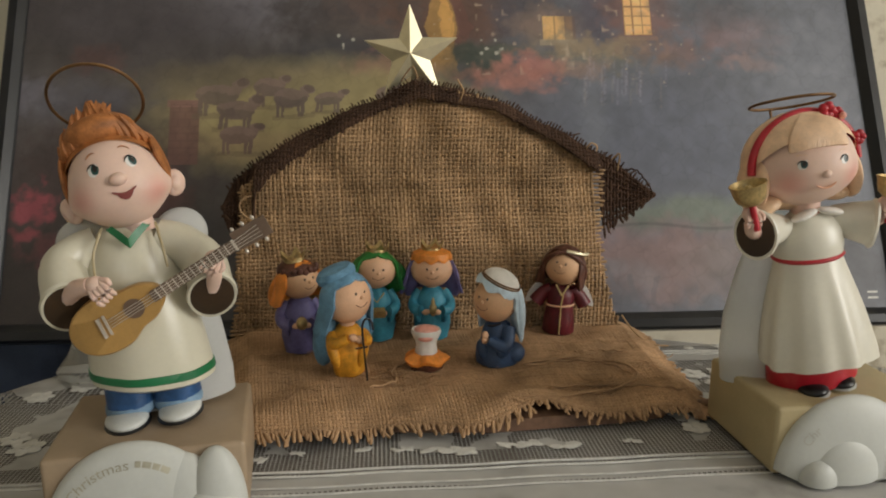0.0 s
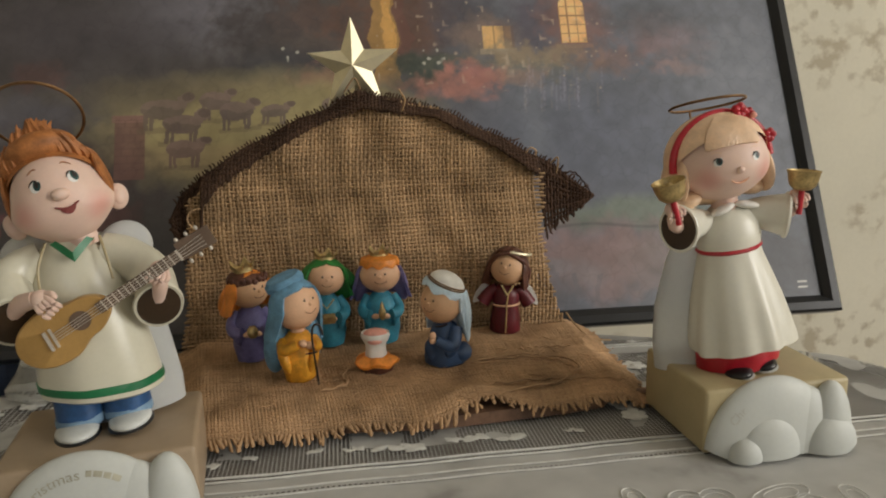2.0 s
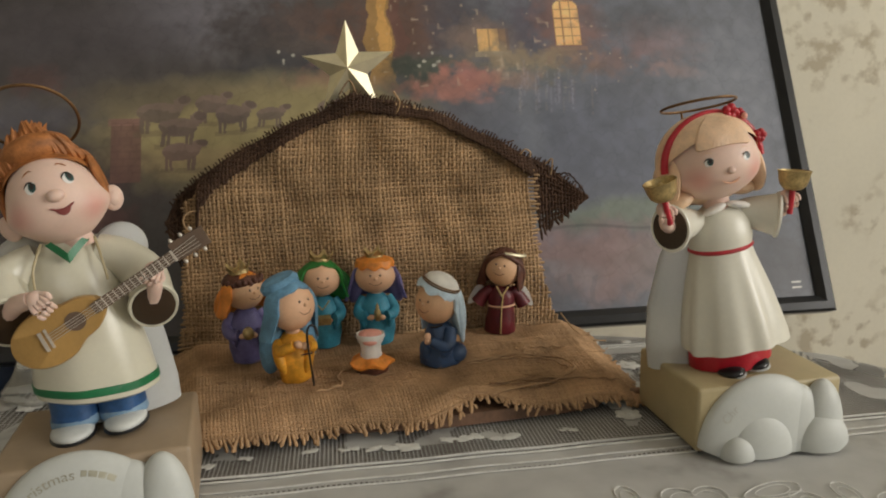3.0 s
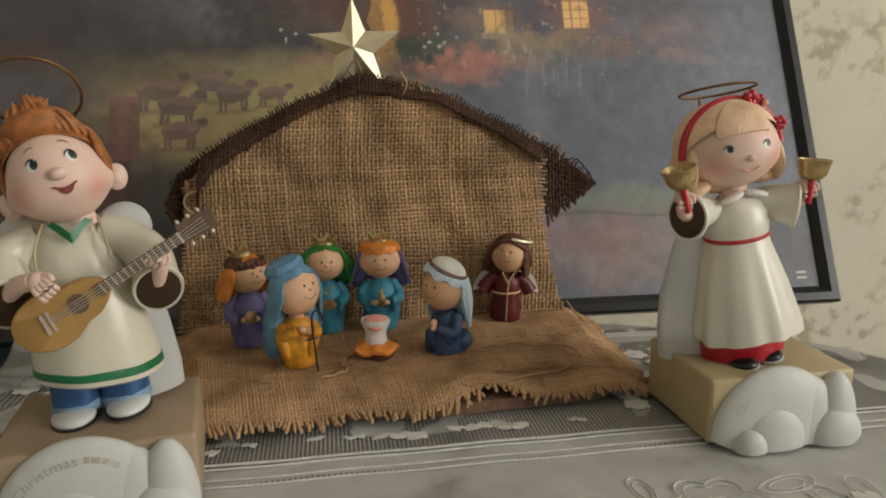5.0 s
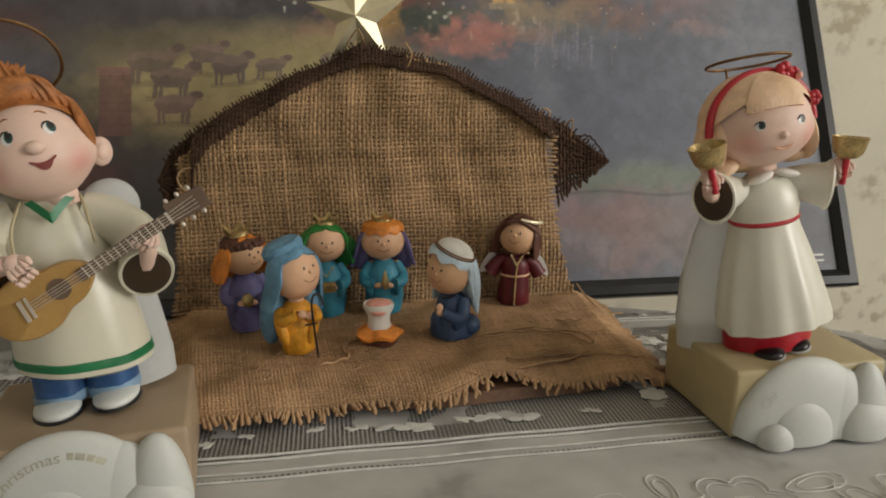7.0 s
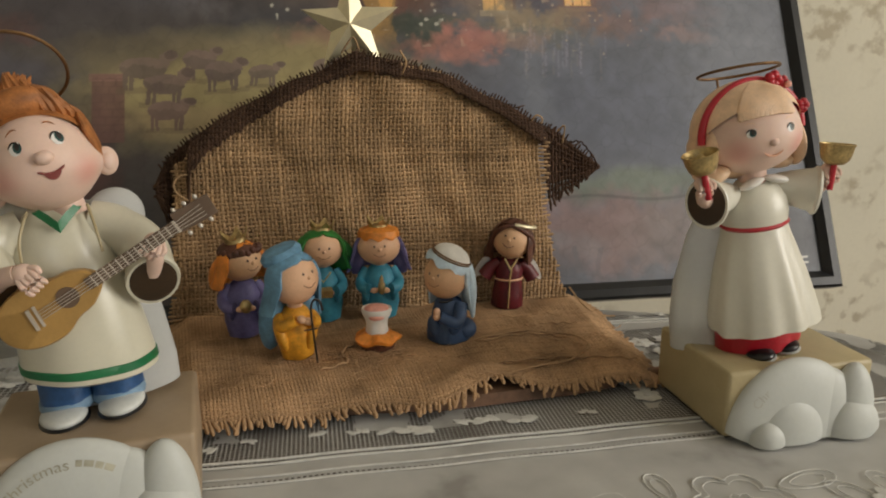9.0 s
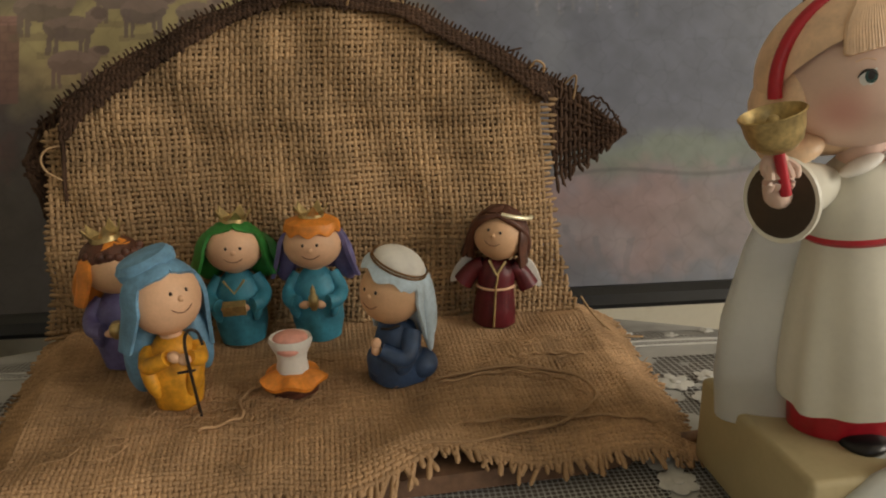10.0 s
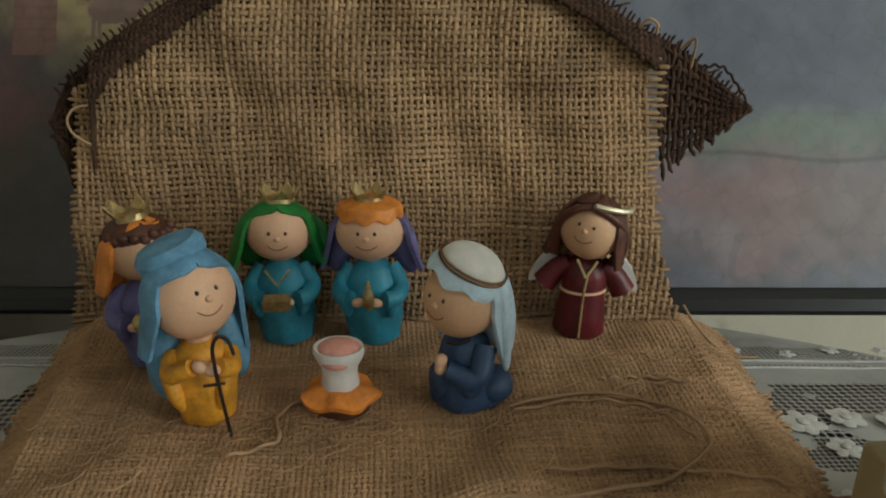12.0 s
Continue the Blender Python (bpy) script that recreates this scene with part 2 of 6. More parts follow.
def prism(outline, y0, y1):
    """A slab whose outline is given in x and z."""
    bm = bmesh.new()
    a = [bm.verts.new((x, y0, z)) for x, z in outline]
    c = [bm.verts.new((x, y1, z)) for x, z in outline]
    bm.faces.new(a)
    bm.faces.new(c[::-1])
    for i in range(len(a)):
        j = (i + 1) % len(a)
        bm.faces.new((a[j], a[i], c[i], c[j]))
    bmesh.ops.recalc_face_normals(bm, faces=bm.faces)
    return bm


def quad_mesh(name, verts, quads, mat, parent=None, flat=False):
    me = bpy.data.meshes.new(name)
    me.vertices.add(len(verts))
    me.vertices.foreach_set("co", np.asarray(verts, dtype=np.float32).ravel())
    me.loops.add(quads.size)
    me.loops.foreach_set("vertex_index", quads.astype(np.int32).ravel())
    me.polygons.add(len(quads))
    me.polygons.foreach_set("loop_start", np.arange(0, quads.size, 4, dtype=np.int32))
    me.polygons.foreach_set("use_smooth", np.full(len(quads), not flat))
    me.update(calc_edges=True)
    me.materials.append(mat)
    ob = new(name, me)
    if parent:
        ob.parent = parent
    return ob


def grid_quads(nu, nv, wrap=False):
    i, j = np.meshgrid(np.arange(nu - 1), np.arange(nv if wrap else nv - 1), indexing="ij")
    k = (j + 1) % nv
    return np.stack([i * nv + j, (i + 1) * nv + j, (i + 1) * nv + k, i * nv + k], -1).reshape(-1, 4)


def strand(points, width, height, side=None):
    """Vertices and quads of one thread, four-sided, along points; side gives the surface's normals."""
    p = np.asarray(points, float)
    t = np.gradient(p, axis=0)
    t /= np.linalg.norm(t, axis=1, keepdims=True) + 1e-12
    n = np.tile((0, 0, 1.0), (len(p), 1)) if side is None else np.asarray(side, float)
    w = np.cross(t, n)
    w /= np.linalg.norm(w, axis=1, keepdims=True) + 1e-9
    n = np.cross(w, t)
    k = np.ones(len(p))
    k[0] = k[-1] = 0.35
    k = k[:, None]
    ring = np.stack([p + w * width * k, p + n * height * k, p - w * width * k, p - n * height * k], 1)
    return ring.reshape(-1, 3), grid_quads(len(p), 4, True)


class Threads:
    def __init__(self):
        self.v, self.q, self.count = [], [], 0

    def add(self, vq):
        v, q = vq
        self.v.append(v)
        self.q.append(q + self.count)
        self.count += len(v)

    def make(self, name, mat, parent=None):
        return quad_mesh(name, np.concatenate(self.v), np.concatenate(self.q), mat, parent)


def wobble(rng, x, size, wave):
    return sum(size / (k + 1) * np.sin(x / wave * (k + 1) * 2 * math.pi + rng.uniform(0, 6.28)) for k in range(3)) * 0.6


def weave(surface, us, vs, v_range, u_range, thick, amp, rng, fringe=(0.0, 0.0, 0.0, 0.0), stray=0.0):
    """Real woven cloth: threads at us and vs over and under each other. fringe: bare ends beyond u0, u1, v0, v1."""
    th = Threads()
    e = 1e-4

    def lay(U, V, sign):
        P = surface(U, V)
        n = np.cross(surface(U + e, V) - surface(U - e, V), surface(U, V + e) - surface(U, V - e))
        n /= np.linalg.norm(n, axis=1, keepdims=True) + 1e-12
        return P + n * (amp * sign)[:, None], n

    du, dv = us[1] - us[0], vs[1] - vs[0]
    for i, u in enumerate(us):
        lo, hi = v_range(u)
        if hi - lo < dv:
            continue
        lo, hi = lo - fringe[2] * rng.uniform(0.3, 1), hi + fringe[3] * rng.uniform(0.2, 1)
        v = np.arange(lo, hi, dv / 2)
        if len(v) < 4:
            continue
        U = u + wobble(rng, v, du * 0.15, 0.05) + stray * rng.normal() * np.clip(np.maximum(vs[0] - v, v - vs[-1]) / dv, 0, 9)
        r = thick * rng.uniform(0.8, 1.25)
        P, n = lay(U, v, np.cos(np.pi * ((v - vs[0]) / dv + i)))
        th.add(strand(P, r * 1.15, r * 0.75, n))
    for j, v in enumerate(vs):
        lo, hi = u_range(v)
        if hi - lo < du:
            continue
        lo, hi = lo - fringe[0] * rng.uniform(0.2, 1), hi + fringe[1] * rng.uniform(0.2, 1)
        u = np.arange(lo, hi, du / 2)
        if len(u) < 4:
            continue
        V = v + wobble(rng, u, dv * 0.15, 0.06)
        r = thick * rng.uniform(0.8, 1.25)
        P, n = lay(u, V, -np.cos(np.pi * ((u - us[0]) / du + j)))
        th.add(strand(P, r * 1.15, r * 0.75, n))
    return th


class Solid:
    """Gathers rounded pieces in several paints into one mesh."""

    def __init__(self):
        self.v, self.f, self.mi, self.mats = [], [], [], []

    def slot(self, mat):
        if mat not in self.mats:
            self.mats.append(mat)
        return self.mats.index(mat)

    def grid(self, P, mat, wrap=True, cap=False):
        """P: rings x points x 3."""
        P = np.asarray(P, float)
        nu, nv = P.shape[:2]
        base, s = len(self.v), self.slot(mat)
        self.v += [tuple(p) for p in P.reshape(-1, 3)]
        q = (grid_quads(nu, nv, wrap) + base).tolist()
        if cap:
            q += [list(range(base, base + nv))[::-1], list(range(base + (nu - 1) * nv, base + nu * nv))]
        self.f += q
        self.mi += [s] * len(q)

    def ball(self, c, r, mat, turn=(0, 0, 0), part_of=(0.0, 1.0), seg=28, rings=16, warp=None):
        """An ellipsoid, or its part between two latitudes (0 foot, 1 crown)."""
        r = (r, r, r) if isinstance(r, (int, float)) else r
        a = np.linspace(-math.pi / 2 + math.pi * part_of[0] + 1e-3, -math.pi / 2 + math.pi * part_of[1] - 1e-3, rings)[:, None]
        b = np.linspace(0, 2 * math.pi, seg, endpoint=False)[None]
        U = np.stack([np.cos(a) * np.cos(b), np.cos(a) * np.sin(b), np.sin(a) + 0 * b], -1)
        if warp:
            U = warp(U)
        M = np.array(Euler([radians(t) for t in turn]).to_matrix())
        self.grid((U * np.array(r)) @ M.T + np.array(c), mat)

    def lathe(self, profile, mat, c=(0, 0, 0), oval=1.0, turn=(0, 0, 0), seg=36, cap=True, flute=0.0, folds=9, phase=0.0):
        pr = np.array(profile, float)
        b = np.linspace(0, 2 * math.pi, seg, endpoint=False)
        k = 1 + (flute * np.cos(b * folds + phase))[None] * np.linspace(1, 0, len(pr))[:, None]
        R = pr[:, :1] * k
        P = np.stack([R * np.cos(b), R * np.sin(b) * oval, np.repeat(pr[:, 1:], seg, 1)], -1)
        M = np.array(Euler([radians(t) for t in turn]).to_matrix())
        self.grid(P @ M.T + np.array(c), mat, cap=cap)

    def tube(self, pts, r, mat, seg=8, up=(0, 0, 1.0)):
        p = np.asarray(pts, float)
        r = np.broadcast_to(np.asarray(r, float), (len(p),))
        t = np.gradient(p, axis=0)
        t /= np.linalg.norm(t, axis=1, keepdims=True) + 1e-12
        ref = np.array(up) if abs(t[0] @ np.array(up)) < 0.9 else np.array((1.0, 0, 0))
        w = np.cross(t, ref)
        w /= np.linalg.norm(w, axis=1, keepdims=True) + 1e-9
        n = np.cross(w, t)
        b = np.linspace(0, 2 * math.pi, seg, endpoint=False)
        P = p[:, None] + r[:, None, None] * (w[:, None] * np.cos(b)[None, :, None] + n[:, None] * np.sin(b)[None, :, None])
        self.grid(P, mat, cap=True)

    def slab(self, size, c, mat, turn=(0, 0, 0)):
        x, y, z = (s / 2 for s in size)
        M = np.array(Euler([radians(t) for t in turn]).to_matrix())
        ring = lambda zz: [(-x, -y, zz), (x, -y, zz), (x, y, zz), (-x, y, zz)]
        self.grid(np.array([ring(-z), ring(z)]) @ M.T + np.array(c), mat, cap=True)

    def make(self, name, parent=None, edge=40):
        me = bpy.data.meshes.new(name)
        me.from_pydata(self.v, [], self.f)
        for m in self.mats:
            me.materials.append(m)
        me.polygons.foreach_set("material_index", self.mi)
        bm = bmesh.new()
        bm.from_mesh(me)
        bmesh.ops.recalc_face_normals(bm, faces=bm.faces)
        for f in bm.faces:
            f.smooth = True
        for ed in bm.edges:
            ed.smooth = not (len(ed.link_faces) == 2 and ed.calc_face_angle(0) > radians(edge))
        bm.to_mesh(me)
        bm.free()
        ob = new(name, me)
        if parent:
            ob.parent = parent
        return ob


def curve_pts(pts, n=24):
    """A smooth line through a few points."""
    p = np.array(pts, float)
    t = np.linspace(0, len(p) - 1, n)
    i = np.clip(t.astype(int), 0, len(p) - 2)
    f = (t - i)[:, None]
    a, b, c, d = p[np.maximum(i - 1, 0)], p[i], p[i + 1], p[np.minimum(i + 2, len(p) - 1)]
    return 0.5 * (2 * b + (c - a) * f + (2 * a - 5 * b + 4 * c - d) * f ** 2 + (3 * b - a - 3 * c + d) * f ** 3)


# ---- the room ----
def empty(name, m=None):
    ob = new(name)
    if m is not None:
        ob.matrix_world = m
    return ob


def slab_wall(name, size, at, mat, label, category="wall"):
    ob = part(name, box(size, at), mat)
    ob.matrix_world = ROOM
    return tagged(ob, label, category, kind="structure")


FLOOR_Z, TOP_Z = -0.74, 1.66
slab_wall("wall_back", (4.3, 0.1, 2.4), (0, 0.30, 0.46), WALLPAPER, "cream wallpaper with faint brown blotches")
slab_wall("wall_left", (0.1, 3.2, 2.4), (-2.1, -1.35, 0.46), WALLPAPER, "plain cream papered wall")
for nm, size, at in (("wall_right_sill", (0.1, 3.2, 0.85), (2.05, -1.35, -0.315)), ("wall_right_head", (0.1, 3.2, 0.26), (2.05, -1.35, 1.53)),
                     ("wall_right_near", (0.1, 1.05, 1.29), (2.05, -2.425, 0.755)), ("wall_right_far", (0.1, 0.85, 1.29), (2.05, -0.175, 0.755)),
                     ("wall_front_sill", (4.3, 0.1, 1.05), (0, -3.05, -0.215)), ("wall_front_head", (4.3, 0.1, 0.25), (0, -3.05, 1.535)),
                     ("wall_front_left", (1.3, 0.1, 1.1), (-1.5, -3.05, 0.86)), ("wall_front_right", (1.9, 0.1, 1.1), (1.2, -3.05, 0.86))):
    slab_wall(nm, size, at, WALLPAPER, "plain cream papered wall around a window")
slab_wall("floor", (4.4, 3.6, 0.1), (0, -1.35, FLOOR_Z - 0.05), CARPET, "dull brown carpeted floor", "floor")
slab_wall("ceiling", (4.4, 3.6, 0.1), (0, -1.35, TOP_Z + 0.05), CEILING, "plain white ceiling", "ceiling")
WINPAINT = material("window_paint", (0.8, 0.79, 0.76), 0.5, vary=0.04)
# the front window is unseen, added only to hold the fill lamp
for k, (m, w, h) in enumerate(((pose(2.05, -1.25, 0.755, 0, 0, 90), 1.3, 1.29), (pose(-0.3, -3.05, 0.86), 1.1, 1.1))):
    win = tagged(empty("window_%d" % (k + 1), ROOM @ m), "unseen white painted window around a daylight lamp", "window", kind="structure")
    for size, at in (((w, 0.06, 0.05), (0, 0, h / 2 - 0.025)), ((w, 0.06, 0.05), (0, 0, 0.025 - h / 2)),
                     ((0.05, 0.06, h - 0.1), (w / 2 - 0.025, 0, 0)), ((0.05, 0.06, h - 0.1), (0.025 - w / 2, 0, 0))):
        part("window_frame", box(size, at, 0.004), WINPAINT, win)

# dark blue chair beside the table
chair = tagged(empty("upholstered_chair", ROOM @ pose(-0.62, -0.02, FLOOR_Z, 0, 0, 15)), "dark blue upholstered chair behind the table", "chair")
part("backrest", box((0.62, 0.10, 0.42), (0, 0.10, 0.52), 0.04, 4), UPHOLSTERY, chair)
part("seat", box((0.62, 0.40, 0.14), (0, -0.15, 0.38), 0.04, 4), UPHOLSTERY, chair)
for x in (-0.26, 0.26):
    for y in (-0.3, 0.1):
        part("leg", box((0.04, 0.04, 0.31), (x, y, 0.155), 0.004), BLACK, chair)

# ---- table and cloth ----
TABLE_C, TABLE_R = Vector((0.035, 0.235)), 0.355


CLOTH_YAW = 6.4


def sag(y):
    """The far edge of the old tabletop hangs a little."""
    return -0.14 * np.maximum(np.asarray(y) - 0.462, 0.0)


def round_table():
    t = tagged(empty("round_table", pose(TABLE_C.x, TABLE_C.y, FLOOR_Z)), "round dark wooden table under a lace tablecloth", "table")
    s = Solid()
    top = -FLOOR_Z - 0.0035
    s.lathe([(0.001, top - 0.03), (TABLE_R - 0.012, top - 0.03), (TABLE_R - 0.005, top - 0.022), (TABLE_R - 0.005, top - 0.006), (TABLE_R - 0.01, top)] + [(TABLE_R * k / 12, top) for k in range(11, 0, -1)] + [(0.001, top)], TABLEWOOD, seg=72)
    s.v = [(x, y, z + float(sag(y + TABLE_C.y))) for x, y, z in s.v]
    s.make("tabletop", t)
    s = Solid()
    s.lathe([(0.03, 0.05), (0.045, 0.2), (0.03, 0.35), (0.05, 0.6), (0.09, top - 0.03)], TABLEWOOD)
    s.make("pedestal", t)
    for k in range(4):
        part("foot", box((0.32, 0.05, 0.05), (0.16, 0, 0.03), 0.01), TABLEWOOD, t).rotation_euler = (0, 0, radians(45 + 90 * k))


round_table()


def tablecloth():
    cloth = tagged(empty("lace_tablecloth", pose(0, 0, 0, 0, 0, CLOTH_YAW)), "white lace tablecloth with net bands and embroidered flowers", "tablecloth")
    c = pose(0, 0, 0, 0, 0, -CLOTH_YAW) @ Vector((TABLE_C.x, TABLE_C.y, 0))
    rr = np.concatenate([np.linspace(0.002, TABLE_R - 0.004, 60), TABLE_R + 0.002 * np.array([0, 1, 1.6, 2]), TABLE_R + np.linspace(0.006, 0.03, 8)])
    zz = np.concatenate([np.zeros(60), np.array([-0.0006, -0.002, -0.005, -0.01]), np.linspace(-0.03, -0.22, 8)])
    b = np.linspace(0, 2 * math.pi, 240, endpoint=False)
    k = np.clip((rr - TABLE_R) / 0.03, 0, 1)[:, None]
    R = rr[:, None] + k * 0.018 * np.sin(b * 17)[None]
    X, Y = c.x + R * np.cos(b), c.y + R * np.sin(b)
    Z = zz[:, None] + 0 * R + np.where(rr[:, None] < TABLE_R - 0.02, 0.0007 * np.sin(X * 55 + 1) * np.sin(Y * 43 + X * 20), 0)
    sy, cy = math.sin(radians(CLOTH_YAW)), math.cos(radians(CLOTH_YAW))
    droop = lambda x, y: sag(x * sy + y * cy)
    Z = Z + droop(X, Y)
    ob = quad_mesh("cloth_sheet", np.stack([X, Y, Z], -1).reshape(-1, 3), grid_quads(len(rr), 240, True), CLOTH, cloth)
    rng = np.random.default_rng(4)

    def flower(x, y, size, petals=6):
        s = Solid()
        a0 = rng.uniform(0, 6)
        for p in range(petals):
            a = a0 + p * 2 * math.pi / petals
            s.ball((math.cos(a) * size * 0.55, math.sin(a) * size * 0.55, 0.0002), (size * rng.uniform(0.45, 0.62), size * rng.uniform(0.34, 0.46), 0.00035), LACE, (0, 0, math.degrees(a)), seg=12, rings=6)
        s.ball((0, 0, 0.0008), (size * 0.3, size * 0.3, 0.0005), LACE, seg=10, rings=6)
        o = s.make("lace_flower", cloth)
        o.location = (x, y, 0.0008 + float(droop(x, y)))

    def leaf_patch(x, y, size):
        s = Solid()
        for p in range(5):
            s.ball((rng.uniform(-0.7, 0.7) * size, rng.uniform(-0.3, 0.3) * size, 0.0), (size * rng.uniform(0.3, 0.6), size * rng.uniform(0.18, 0.32), 0.0003), LACE, (0, 0, rng.uniform(-50, 50)), seg=12, rings=6)
        o = s.make("lace_leaf", cloth)
        o.location = (x, y, 0.0008)

    def leaf_outline(x, y, w, h, turn):
        a = np.linspace(0, 2 * math.pi, 40)
        pts = np.stack([np.cos(a) * w, np.sin(a) * h * (1 + 0.25 * np.cos(a)), 0.0002 + 0 * a], -1)
        s = Solid()
        s.tube(pts * (1, 1, 0.5), (0.0003 + 0.0001 * np.sin(a * 9)), LACE, seg=6)
        s.tube(pts * (0.62, 0.62, 0.5), 0.00022, LACE, seg=6)
        o = s.make("embroidered_leaf", cloth)
        o.matrix_basis = pose(x, y, 0.0004, 0, 0, turn)

    # flower row inside the net band
    for k in range(30):
        x = -0.26 + k * 0.0175 + rng.uniform(-0.002, 0.002)
        big = 0.03 < x < 0.11
        if big or rng.random() < 0.35:
            leaf_patch(x, 0.3480 + rng.uniform(-0.003, 0.004), rng.uniform(0.007, 0.010) if big else rng.uniform(0.004, 0.006))
    for k in range(18):
        flower(rng.uniform(-0.28, -0.13), rng.uniform(0.36, 0.47), rng.uniform(0.006, 0.011))
        flower(0.16 + rng.uniform(0, 0.13), rng.uniform(0.36, 0.44), rng.uniform(0.006, 0.010))
    for k in range(9):
        flower(0.14 + k * 0.018, 0.434 + rng.uniform(-0.004, 0.004), rng.uniform(0.006, 0.009))
        flower(0.12 + k * 0.024, 0.506 + rng.uniform(-0.003, 0.003), 0.004, 5)
    # embroidery on the plain field in front
    def flower_outline(x, y, R, petals, turn):
        a = np.linspace(0, 2 * math.pi, 90)
        s = Solid()
        for k, w in ((1.0, 0.00032), (0.80, 0.00022), (0.28, 0.00028)):
            rr = R * k * (0.70 + 0.30 * np.abs(np.cos(petals * a / 2)) ** 0.7) * (1 + 0.05 * np.sin(a * 2 + turn))
            s.tube(np.stack([np.cos(a) * rr, np.sin(a) * rr, 0.0001 + 0 * a], -1), w * (1 + 0.3 * np.sin(a * 11)), LACE, seg=6)
        o = s.make("embroidered_flower", cloth)
        o.matrix_basis = pose(x, y, 0.0004, 0, 0, turn)

    for k in range(6):
        x = -0.215 + k * 0.098
        flower_outline(x, 0.255 + 0.010 * math.sin(k * 2.2), 0.021 + 0.003 * math.cos(k * 1.3), 6 + k % 2, 30 * k)
        for w, h, dx, dy, tn in ((0.015, 0.006, 0.036, 0.010, 25), (0.013, 0.006, 0.050, -0.004, 140), (0.011, 0.005, -0.030, 0.016, 110)):
            leaf_outline(x + dx, 0.255 + dy + 0.010 * math.sin(k * 2.2), w, h, tn + 20 * math.sin(k))
    for k in range(9):
        flower(-0.24 + k * 0.06, 0.245 + 0.01 * math.cos(k * 1.7), 0.009, 7)
    # raised bands beside the net
    for y, r in ((0.3325, 0.0007), (0.3285, 0.0006), (0.3185, 0.0005), (0.3125, 0.0005), (0.486, 0.0005), (0.494, 0.0005)):
        half = math.sqrt(TABLE_R ** 2 - (y - c.y) ** 2) - 0.006
        s = Solid()
        x = np.linspace(c.x - half, c.x + half, 120)
        s.tube(np.stack([x, y + 0.0004 * np.sin(x * 90), 0.0008 + droop(x, y + 0 * x)], -1), r, LACE, seg=6)
        s.make("woven_rib", cloth)


tablecloth()

# ---- framed puzzle ----
PIC_W, PIC_H, LEAN_BACK = 0.700, 0.53, 24.0
PIC = pose(-0.3599, 0.5262, -0.0098, 0, 0, 4.97) @ pose(0, 0, 0, -LEAN_BACK, 0, 0) @ Matrix.Scale(1.07, 4)


def lin(r, g, b, k=1.0):
    f = lambda c: ((c / 255 + 0.055) / 1.055) ** 2.4 if c > 10 else c / 255 / 12.92
    return np.array([f(r), f(g), f(b)]) * k


def value_noise(x, y, scale, seed):
    g = np.random.default_rng(seed).random((128, 128))
    x, y = x * scale, y * scale
    i, j = np.floor(x).astype(int), np.floor(y).astype(int)
    fx, fy = x - i, y - j
    fx, fy = fx * fx * (3 - 2 * fx), fy * fy * (3 - 2 * fy)
    at = lambda a, b: g[a % 128, b % 128]
    return (at(i, j) * (1 - fx) + at(i + 1, j) * fx) * (1 - fy) + (at(i, j + 1) * (1 - fx) + at(i + 1, j + 1) * fx) * fy


def fbm(x, y, scale, seed, octaves=4):
    return sum(value_noise(x, y, scale * 2 ** k, seed + k) * 0.5 ** k for k in range(octaves)) / (2 - 0.5 ** (octaves - 1))


